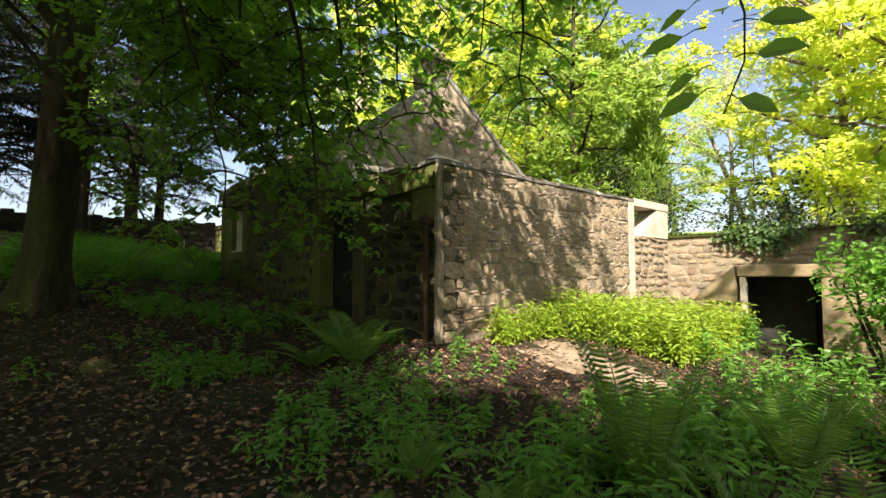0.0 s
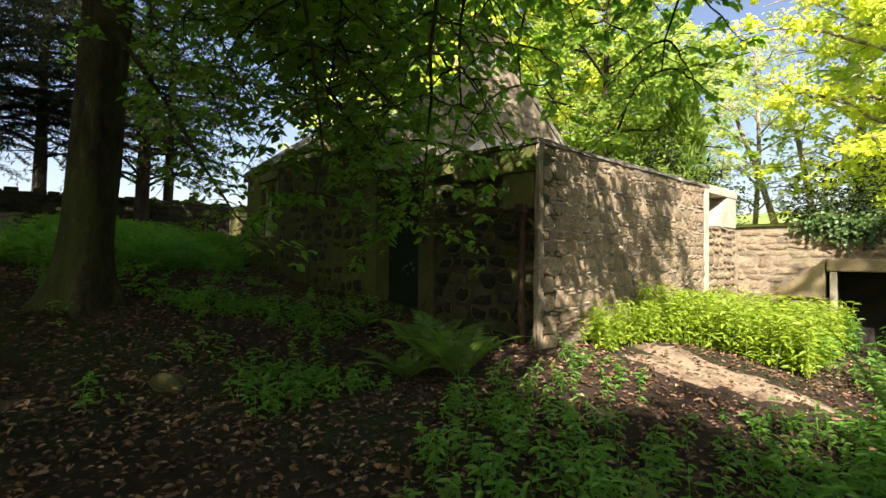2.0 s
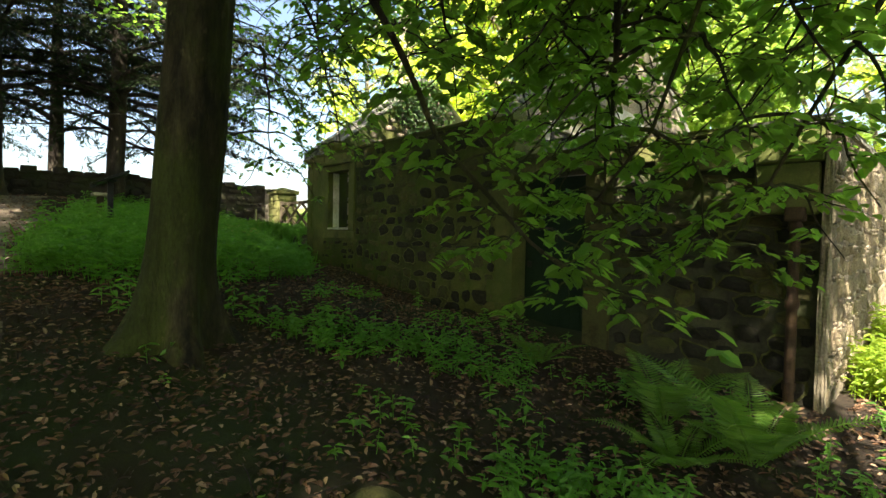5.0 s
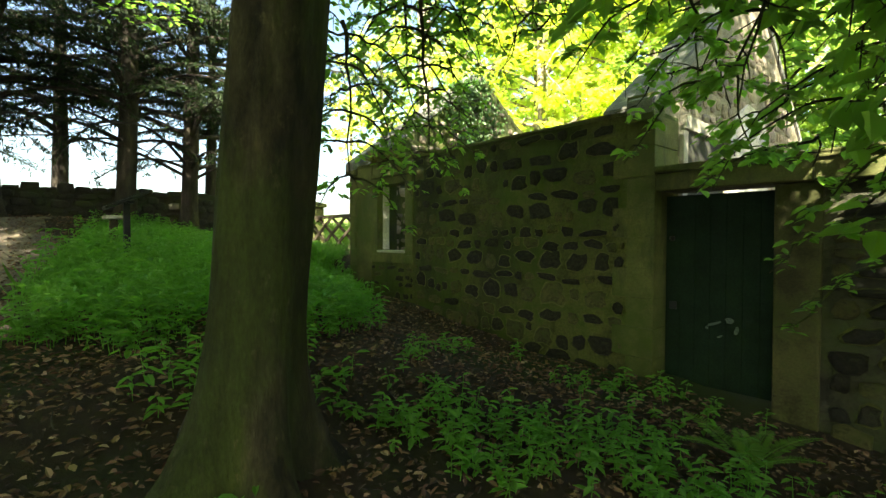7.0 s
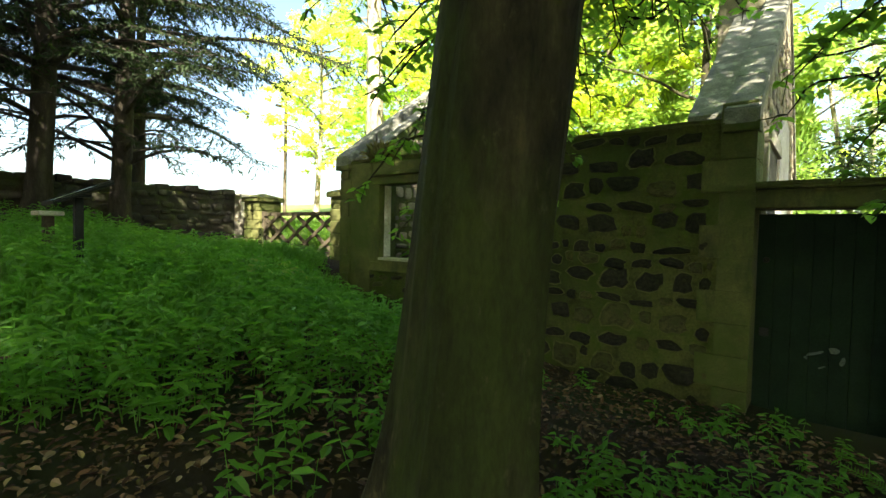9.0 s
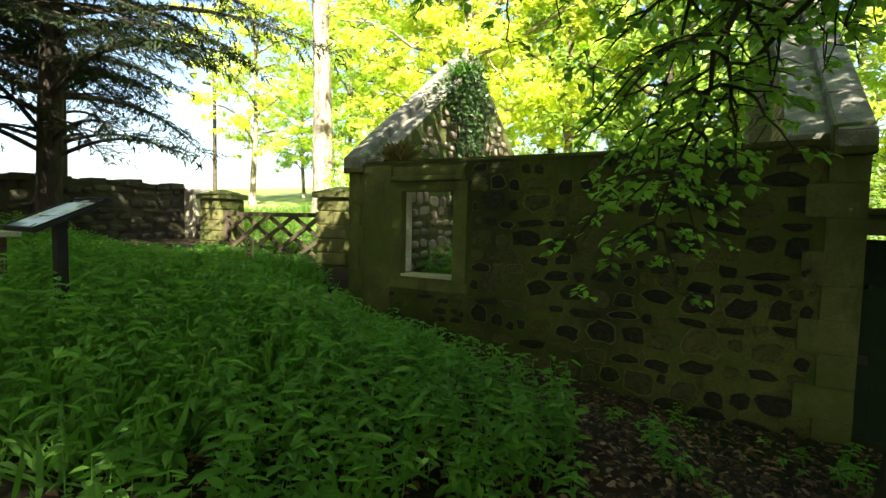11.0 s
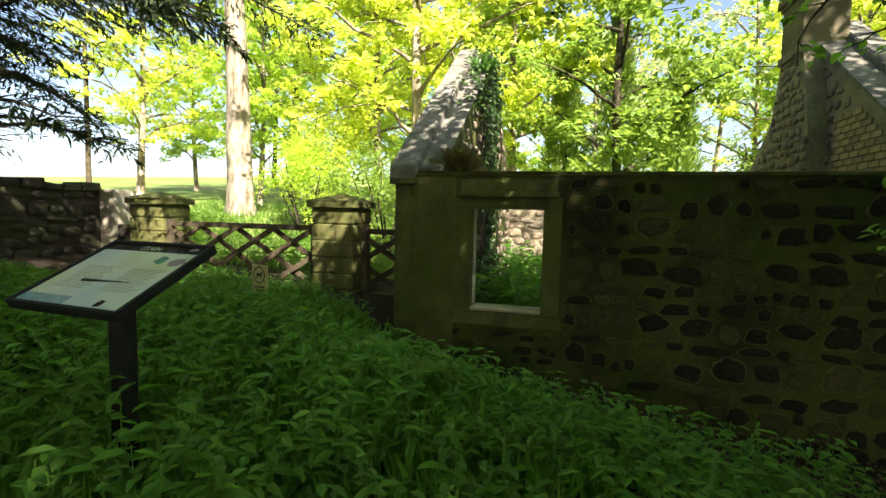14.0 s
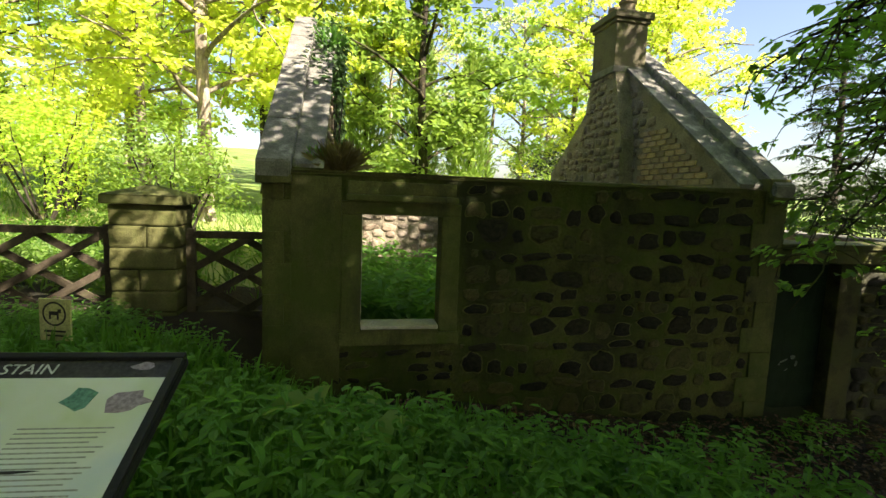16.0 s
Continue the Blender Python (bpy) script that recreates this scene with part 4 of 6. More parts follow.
class Soup:
    """Vertices and faces gathered as arrays and made into one mesh."""

    def __init__(self):
        self.v, self.f, self.n = [], [], 0

    def add(self, verts, faces):
        self.v.append(np.asarray(verts, float))
        self.f.append(np.asarray(faces, np.int64) + self.n)
        self.n += len(verts)

    def tube(self, pts, radii, sides=8):
        pts, radii = np.asarray(pts, float), np.asarray(radii, float)
        d = np.gradient(pts, axis=0)
        d /= np.linalg.norm(d, axis=1, keepdims=True) + 1e-9
        ref = np.where(np.abs(d[:, 2:3]) > 0.9, [[1.0, 0, 0]], [[0, 0, 1.0]])
        u = np.cross(d, ref)
        u /= np.linalg.norm(u, axis=1, keepdims=True) + 1e-9
        w = np.cross(d, u)
        a = np.linspace(0, 2 * np.pi, sides, endpoint=False)
        ring = pts[:, None] + radii[:, None, None] * (np.cos(a)[None, :, None] * u[:, None] + np.sin(a)[None, :, None] * w[:, None])
        i = (np.arange(len(pts) - 1)[:, None] * sides + np.arange(sides)).ravel()
        j = (np.arange(len(pts) - 1)[:, None] * sides + (np.arange(sides) + 1) % sides).ravel()
        self.add(ring.reshape(-1, 3), np.stack([i, j, j + sides, i + sides], -1))

    def leaves(self, pos, way, up, length, width=0.6, fold=0.12, droop=0.0):
        """Oval blades folded on the midrib, each of two quads."""
        pos, way, up = (np.asarray(q, float) for q in (pos, way, up))
        n = len(pos)
        L = np.broadcast_to(np.asarray(length, float), (n,))[:, None]
        way = way / (np.linalg.norm(way, axis=1, keepdims=True) + 1e-9)
        s = np.cross(way, up)
        s /= np.linalg.norm(s, axis=1, keepdims=True) + 1e-9
        nn = np.cross(s, way)
        h = L * width / 2
        tip = pos + way * L - nn * L * droop
        q = [pos, pos + way * L * 0.3 + s * h * 0.95 + nn * h * fold * 3, pos + way * L * 0.68 + s * h * 0.8 + nn * h * fold * 3 - nn * L * droop * 0.4, tip,
             pos + way * L * 0.68 - s * h * 0.8 + nn * h * fold * 3 - nn * L * droop * 0.4, pos + way * L * 0.3 - s * h * 0.95 + nn * h * fold * 3]
        v = np.stack(q, 1).reshape(-1, 3)
        b = np.arange(n)[:, None] * 6
        self.add(v, np.concatenate([b + [0, 1, 2, 3], b + [0, 3, 4, 5]]))

    def mesh(self, name, mat, smooth=False):
        v, f = np.concatenate(self.v), np.concatenate(self.f)
        me = bpy.data.meshes.new(name)
        me.vertices.add(len(v))
        me.vertices.foreach_set("co", v.astype(np.float32).ravel())
        me.loops.add(f.size)
        me.loops.foreach_set("vertex_index", f.astype(np.int32).ravel())
        me.polygons.add(len(f))
        me.polygons.foreach_set("loop_start", np.arange(0, f.size, 4, dtype=np.int32))
        me.polygons.foreach_set("use_smooth", np.full(len(f), smooth))
        me.update(calc_edges=True)
        me.materials.append(mat)
        return me


def unit(n):
    v = rng.normal(size=(n, 3))
    return v / np.linalg.norm(v, axis=1, keepdims=True)


def curve(a, b, n=8, sag=0.0, wobble=0.0):
    a, b = np.asarray(a, float), np.asarray(b, float)
    t = np.linspace(0, 1, n)[:, None]
    p = a + (b - a) * t
    p[:, 2] += sag * np.sin(np.pi * t[:, 0])
    if wobble:
        p[1:-1] += np.cumsum(rng.normal(size=(n - 2, 3)), 0) * wobble / math.sqrt(n)
    return p


def trunk_mesh(name, base, top, r0, r1, mat, flare=1.6, sides=28, rings=46, ridges=5, bend=0.1):
    """A tapered, slightly bent stem with root flare and shallow ridges."""
    t = np.linspace(0, 1, rings)
    p = np.asarray(base)[None] * (1 - t[:, None]) + np.asarray(top)[None] * t[:, None]
    h = np.linalg.norm(np.asarray(top, float) - base)
    p[:, 0] += bend * np.sin(t * 5.0) * t
    p[:, 1] += bend * 0.6 * np.cos(t * 4.0 + 1) * t
    a = np.linspace(0, 2 * np.pi, sides, endpoint=False)
    hz = t * h
    r = r0 + (r1 - r0) * t
    fl = np.exp(-hz / 0.32)[:, None]
    lobes = 0.5 + 0.5 * np.cos(ridges * a + 0.8 * np.sin(2 * a))[None]
    swell = 0.05 * np.sin(2 * a[None] + 9 * t[:, None] + 1.0) * np.sin(23 * t[:, None]) + 0.02 * np.sin(13 * a[None] + 17 * t[:, None])
    rr = r[:, None] * (1 + swell + fl * (flare - 1) * (0.35 + 0.9 * lobes) + 0.05 * np.cos(ridges * a + 3 * t[:, None]) + 0.03 * np.sin(9 * a + 7 * t[:, None]))
    ring = np.stack([p[:, None, 0] + rr * np.cos(a), p[:, None, 1] + rr * np.sin(a), np.broadcast_to(p[:, None, 2], rr.shape)], -1)
    s = Soup()
    i = (np.arange(rings - 1)[:, None] * sides + np.arange(sides)).ravel()
    j = (np.arange(rings - 1)[:, None] * sides + (np.arange(sides) + 1) % sides).ravel()
    s.add(ring.reshape(-1, 3), np.stack([i, j, j + sides, i + sides], -1))
    return s.mesh(name, mat, True)


def clump(s, centre, radii, n, size, flat=0.5, width=0.6, shell=0.5):
    """n leaves scattered through an ellipsoid, mostly toward its skin, lying more or less level."""
    d = unit(n)
    p = np.asarray(centre) + d * np.asarray(radii) * (shell + (1 - shell) * rng.random((n, 1))) * rng.uniform(0.8, 1.1, (n, 1))
    way = unit(n)
    way[:, 2] = way[:, 2] * (1 - flat) - 0.25
    up = unit(n) * (1 - flat) + np.array([0, 0, flat * 1.6])
    s.leaves(p, way, up, size * rng.uniform(0.7, 1.25, n), width)


def spray(s, tw, start, end, n, size, spread_=0.35, sag=0.15, r=0.012):
    """A twig with side twigs and level rows of leaves, as beech carries them."""
    main = curve(start, end, 9, sag, 0.06)
    tw.tube(main, np.linspace(r, r * 0.3, 9), 5)
    along = main[-1] - main[0]
    L = np.linalg.norm(along)
    along /= L
    side = np.cross(along, (0, 0, 1.0))
    side /= np.linalg.norm(side) + 1e-9
    k = max(4, int(L / 0.16))
    for m in range(k):
        t = (m + 0.7) / k
        o = main[min(8, int(t * 8))]
        sg = 1 if m % 2 else -1
        e = o + (along * 0.55 + side * sg) * spread_ * L * (1.05 - 0.6 * t) * rng.uniform(0.7, 1.2) + np.array([0, 0, rng.uniform(-0.14, 0.05)]) * L * 0.5
        c = curve(o, e, 6, 0.02, 0.02)
        tw.tube(c, np.linspace(r * 0.45, r * 0.15, 6), 4)
        nl = max(4, int(n / k))
        tt = rng.random(nl) * 0.95 + 0.05
        pos = o + (e - o) * tt[:, None]
        sd = np.cross(e - o, (0, 0, 1.0))
        sd /= np.linalg.norm(sd) + 1e-9
        sgn = np.where(rng.random(nl) < 0.5, 1, -1)[:, None]
        way = sd * sgn + 0.7 * (e - o) / np.linalg.norm(e - o) + rng.normal(size=(nl, 3)) * 0.25 - [0, 0, 0.25]
        up = np.array([0, 0, 1.0]) + rng.normal(size=(nl, 3)) * 0.28
        s.leaves(pos + rng.normal(size=(nl, 3)) * 0.02, way, up, size * rng.uniform(0.65, 1.2, nl), 0.62, 0.1, 0.08)


def make_tree(name, label, group=""):
    return thing(name, label, "tree", group)


pole = thing("utility_pole", "distant grey timber utility pole beyond the wall", "pole")
part("shaft", trunk_mesh("shaft", (-35.4, 17.3, gz(-35.4, 17.3) - 0.2), (-35.4, 17.3, gz(-35.4, 17.3) + 7.5), 0.13, 0.09, WOOD, 1.0, 12, 8, 3, 0.0), parent=pole)
part("crossarm", boxes((-35.5, -35.3, 16.6, 18.0, gz(-35.4, 17.3) + 6.9, gz(-35.4, 17.3) + 7.02), bevel=0.01), WOOD, pole)

# the old beech beside the path
beech = make_tree("beech_tree", "tall mossy beech with smooth grey-green trunk by the path")
BX, BY = -8.43, 0.62
part("trunk", trunk_mesh("trunk", (BX - 0.16, BY - 0.06, gz(BX, BY) - 0.12), (BX + 0.45, BY + 0.58, 11.0), 0.262, 0.20, BEECH_BARK, 2.3), parent=beech)
limbs, crown, twigs = Soup(), Soup(), Soup()
for az, z0, ln, rise in ((20, 5.2, 3.6, 1.6), (75, 6.4, 3.6, 1.8), (130, 5.8, 4.8, 1.6), (190, 5.4, 5.6, 2.2), (245, 6.0, 6.2, 2.6), (300, 5.0, 6.6, 2.6), (340, 7.0, 4.0, 2.0), (270, 8.0, 5.2, 2.6), (100, 8.4, 4.0, 2.2)):
    a = radians(az)
    s0 = np.array([BX - 0.15 + 0.061 * (z0 - 1), BY - 0.16 + 0.06 * (z0 - 1), z0])
    e0 = s0 + [math.cos(a) * ln, math.sin(a) * ln, rise]
    c = curve(s0, e0, 10, 0.5, 0.25)
    limbs.tube(c, np.linspace(0.11, 0.025, 10), 8)
    for k in range(3, 10):
        for m in range(2):
            clump(crown, c[k] + rng.normal(size=3) * (0.9, 0.9, 0.5), (1.0, 1.0, 0.38), 110, 0.13, 0.7)
# overhead clumps, mostly out of view, added to shade walls and ground
for cx, cy, cz, rx, ry, n in ((-7.4, -1.6, 8.6, 4.4, 3.0, 7600), (-4.4, -2.6, 8.4, 2.4, 2.4, 5200), (-10.6, -2.6, 9.2, 2.8, 3.4, 5200), (-6.0, -5.4, 11.0, 5.0, 2.6, 6400), (-3.4, -0.6, 7.9, 1.6, 1.5, 3000), (-1.6, -3.6, 8.4, 2.2, 2.0, 6000), (-4.0, -4.6, 8.8, 3.0, 2.2, 7000), (-1.1, -0.7, 7.4, 0.9, 0.8, 1200), (-4.2, 3.2, 10.0, 1.8, 1.8, 2600), (-12.4, 0.9, 9.2, 2.2, 1.6, 2400), (-8.6, 1.6, 9.4, 3.4, 1.8, 2400), (-8.6, -4.9, 8.6, 1.3, 1.0, 2200), (-5.4, 1.6, 9.0, 2.4, 1.8, 4200), (-3.2, -2.4, 9.2, 1.8, 1.4, 3000), (-2.2, -7.0, 9.2, 3.0, 1.6, 6000), (0.4, -5.0, 9.0, 1.6, 1.4, 3000)):
    for k in range(max(8, n // 170)):
        q = unit(1)[0] * (rx, ry, 1.6) * rng.random() ** 0.4
        clump(crown, (cx + q[0], cy + q[1], cz + q[2]), (0.9, 0.9, 0.35), 170, 0.17, 0.7)
part("limb", limbs.mesh("limb", BEECH_BARK, True), parent=beech)
part("crown", crown.mesh("crown", BEECH_LEAF), parent=beech)

# boughs of a second beech, which hang before the ruin
bough_tree = make_tree("beech_tree", "beech with low leafy boughs drooping before the ruin")
part("trunk", trunk_mesh("trunk", (1.9, -5.2, gz(1.9, -5.2) - 0.1), (1.6, -4.8, 12.0), 0.36, 0.2, BEECH_BARK, 1.8), parent=bough_tree)
limbs, crown, twigs = Soup(), Soup(), Soup()
hang = ((-3.0, 2.2, 5.4, -4.8, 3.6, 4.5), (-2.2, 0.9, 5.4, -5.0, 2.9, 4.1), (-2.8, 1.2, 5.0, -5.6, 2.2, 3.2), (-3.4, 1.4, 4.6, -6.2, 3.3, 3.5), (-2.4, 1.8, 4.9, -4.4, 3.7, 3.5), (-3.2, 2.0, 4.4, -5.2, 3.5, 2.95),
        (-4.2, 1.2, 4.9, -7.0, 2.5, 3.9), (-3.9, 1.0, 4.2, -5.4, 2.0, 2.35), (-3.6, 1.9, 3.9, -5.0, 2.9, 2.1), (-1.8, 2.4, 5.2, -3.9, 4.4, 4.2), (-4.4, 2.0, 4.3, -6.6, 3.6, 3.1),
        (-1.4, 1.6, 5.6, -3.0, 3.6, 4.7), (-7.2, 1.0, 5.2, -5.2, 1.6, 3.9), (-7.4, 1.5, 5.0, -5.4, 2.7, 3.6), (-7.0, 1.8, 5.4, -5.8, 3.2, 4.3), (-6.8, 1.2, 4.6, -5.6, 2.0, 3.3), (-4.0, 0.9, 4.8, -6.2, 1.5, 3.6), (-4.6, 1.8, 5.0, -6.9, 3.0, 3.5), (-2.6, 1.4, 5.2, -4.6, 3.2, 3.9), (-4.8, 1.4, 5.2, -7.6, 3.2, 4.8), (-3.0, 0.8, 5.2, -5.6, 1.4, 4.4), (-2.0, 3.0, 4.9, -3.4, 4.6, 3.6))
root = np.array([1.7, -4.9, 6.2])
for hx, hy, hz, ex, ey, ez in hang:
    c = curve((hx, hy, hz), (ex, ey, ez), 8, 0.25, 0.08)
    limbs.tube(c, np.linspace(0.022, 0.007, 8), 6)
    for k in range(1, 8):
        for sg in (-1, 1):
            d = c[min(k + 1, 7)] - c[k - 1]
            sd = np.cross(d, (0, 0, 1.0))
            sd /= np.linalg.norm(sd)
            e = c[k] + sd * sg * rng.uniform(0.45, 0.8) + d / np.linalg.norm(d) * rng.uniform(0.3, 0.6) - [0, 0, rng.uniform(0.05, 0.3)]
            spray(crown, twigs, c[k], e, 64, 0.096, 0.42)
for hx, hy, hz in ((-2.2, 0.9, 5.4), (-3.4, 1.4, 4.6), (-1.8, 2.4, 5.2), (-4.4, 1.6, 4.9)):
    limbs.tube(curve(root, (hx, hy, hz), 12, 0.9, 0.1), np.linspace(0.12, 0.024, 12), 8)
# unseen clumps placed to block sun; the small last set dapples the side wall
for cx, cy, cz, rx, ry, n in ((3.2, -5.6, 8.4, 2.8, 2.4, 9000), (4.6, 4.6, 9.4, 2.4, 2.0, 3400), (6.4, -1.6, 8.8, 2.0, 2.2, 3400), (6.6, -4.4, 8.5, 2.4, 2.6, 5200), (0.6, -6.6, 9.6, 3.2, 2.6, 5200), (4.4, -4.0, 8.9, 1.8, 1.5, 3600), (3.8, 6.8, 8.8, 1.8, 1.4, 3600), (-0.8, -4.8, 11.6, 2.6, 1.6, 5000), (0.2, 2.0, 8.6, 1.5, 2.0, 499)):
    for k in range(n // 170 if n > 500 else 13):
        q = unit(1)[0] * (rx, ry, 1.5) * rng.random() ** 0.4
        clump(crown, (cx + q[0], cy + q[1], cz + q[2]), (0.85, 0.85, 0.35) if n > 500 else (0.30, 0.30, 0.5), 170 if n > 500 else 60, 0.17 if n > 500 else 0.15, 0.6)
# a bare drooping branch before the lodge
branch = np.concatenate([curve((-5.6, -0.6, 4.6), (-5.85, 0.75, 3.23), 6, 0.1)[:-1], curve((-5.85, 0.75, 3.23), (-5.76, 1.1, 2.62), 5, 0.04)[:-1], curve((-5.76, 1.1, 2.62), (-5.08, 1.4, 1.92), 7, -0.03, 0.03)])
limbs.tube(branch, np.linspace(0.026, 0.006, len(branch)), 7)
for k in range(4, len(branch)):
    for sg in (-1, 1):
        e = branch[k] + np.array([0.30 * sg + 0.1, 0.12 * sg, -rng.uniform(0.05, 0.28)]) * rng.uniform(0.7, 1.3)
        spray(crown, twigs, branch[k], e, 20, 0.08, 0.4, 0.04, 0.005)
# the twig with large leaves close to the eye
twig = curve((-0.40, 1.66, 2.80), (-0.40, 1.70, 2.02), 8, 0, 0.03)
twigs.tube(twig, np.linspace(0.005, 0.002, 8), 5)
for k, (dx, dy, z) in enumerate(((-1, 0.2, 2.33), (1, 0.1, 2.31), (-1, -0.3, 2.25), (1, 0.3, 2.24), (0.25, -0.6, 2.27), (-0.8, 0.2, 2.15), (1, -0.2, 2.15), (-0.6, -0.1, 2.09), (0.4, 0.2, 2.06), (1, 0.2, 2.42), (-0.9, 0.1, 2.44))):
    o = np.array([-0.40 + 0.03 * dx, 1.69, z])
    e = o + np.array([dx, dy, -0.2]) * 0.05
    twigs.tube(np.stack([o, (o + e) / 2 + [0, 0, 0.006], e]), [0.002, 0.0018, 0.0015], 4)
    crown.leaves(e[None], np.array([[dx, dy, -0.2]]), np.array([[0.15, -0.8, 0.45]]), [0.095 + 0.006 * (k % 4)], 0.62, 0.06, 0.08)
part("limb", limbs.mesh("limb", BEECH_BARK, True), parent=bough_tree)
tagged(part("twig", twigs.mesh("twig", BEECH_BARK), parent=bough_tree), kind="stuff")
part("crown", crown.mesh("crown", BEECH_LEAF), parent=bough_tree)

# boughs over the later part of the walk
west_bough = make_tree("beech_tree", "beech whose fresh green sprays reach over the door wall")
part("trunk", trunk_mesh("trunk", (-6.2, -5.0, gz(-6.2, -5.0) - 0.1), (-6.4, -4.6, 11.0), 0.3, 0.2, BEECH_BARK, 1.8), parent=west_bough)
limbs, crown, twigs = Soup(), Soup(), Soup()
hang = ((-5.4, 0.9, 5.0, -7.4, 3.8, 4.75), (-5.0, 1.2, 4.4, -6.2, 3.4, 3.6), (-5.8, 1.0, 4.8, -8.2, 3.4, 4.7), (-4.8, 1.5, 3.9, -6.0, 3.2, 2.9), (-5.2, 1.8, 3.4, -6.2, 3.5, 2.3),
        (-7.0, 1.6, 5.2, -8.8, 3.9, 4.9), (-6.2, 1.3, 5.2, -7.2, 4.6, 5.3), (-7.6, 1.4, 4.7, -9.0, 2.6, 4.3), (-9.3, 0.9, 4.9, -10.5, 1.8, 4.6), (-6.0, 1.9, 4.2, -7.3, 3.6, 3.75), (-8.5, 1.7, 4.4, -9.5, 2.7, 3.3), (-8.6, 1.6, 5.4, -9.6, 2.6, 4.85),
        (-9.1, 1.5, 4.1, -9.5, 1.8, 3.0), (-8.2, 2.2, 5.5, -9.1, 3.1, 4.8), (-7.9, 2.6, 5.1, -8.7, 3.4, 4.45), (-9.2, 2.2, 5.0, -9.6, 2.6, 3.7))
for hx, hy, hz, ex, ey, ez in hang:
    c = curve((hx, hy, hz), (ex, ey, ez), 8, 0.2, 0.06)
    limbs.tube(c, np.linspace(0.02, 0.006, 8), 6)
    for k in range(1, 8):
        for sg in (-1, 1):
            d = c[min(k + 1, 7)] - c[k - 1]
            sd = np.cross(d, (0, 0, 1.0))
            sd /= np.linalg.norm(sd)
            e = c[k] + sd * sg * rng.uniform(0.35, 0.65) + d / np.linalg.norm(d) * rng.uniform(0.3, 0.5) - [0, 0, rng.uniform(0.02, 0.2)]
            spray(crown, twigs, c[k], e, 34, 0.08, 0.42)
for hx, hy, hz in ((-5.4, 0.9, 5.0), (-5.0, 1.2, 4.4), (-7.0, 1.6, 5.2), (-9.3, 0.9, 4.9)):
    limbs.tube(curve((-6.3, -4.7, 6.0), (hx, hy, hz), 12, 0.9, 0.1), np.linspace(0.1, 0.022, 12), 8)
# high leaf layer, unseen from the walk, added to cut sun and sky light
for cx, cy, cz, rx, ry, n in ((-6.4, -4.6, 11.6, 4.4, 2.6, 7000), (-11.6, -5.0, 11.4, 3.4, 2.6, 8000), (-9.4, -7.6, 10.6, 3.4, 1.8, 2600), (-14.4, -4.2, 10.6, 2.4, 2.4, 4000)):
    limbs.tube(curve((-6.35, -4.7, 7.6), (cx, cy, cz), 10, 0.6, 0.15), np.linspace(0.12, 0.03, 10), 8)
    for k in range(n // 170):
        q = unit(1)[0] * (rx, ry, 1.3) * rng.random() ** 0.4
        clump(crown, (cx + q[0], cy + q[1], cz + q[2]), (0.9, 0.9, 0.35), 170, 0.17, 0.7)
part("limb", limbs.mesh("limb", BEECH_BARK, True), parent=west_bough)
tagged(part("twig", twigs.mesh("twig", BEECH_BARK), parent=west_bough), kind="stuff")
part("crown", crown.mesh("crown", BEECH_LEAF), parent=west_bough)


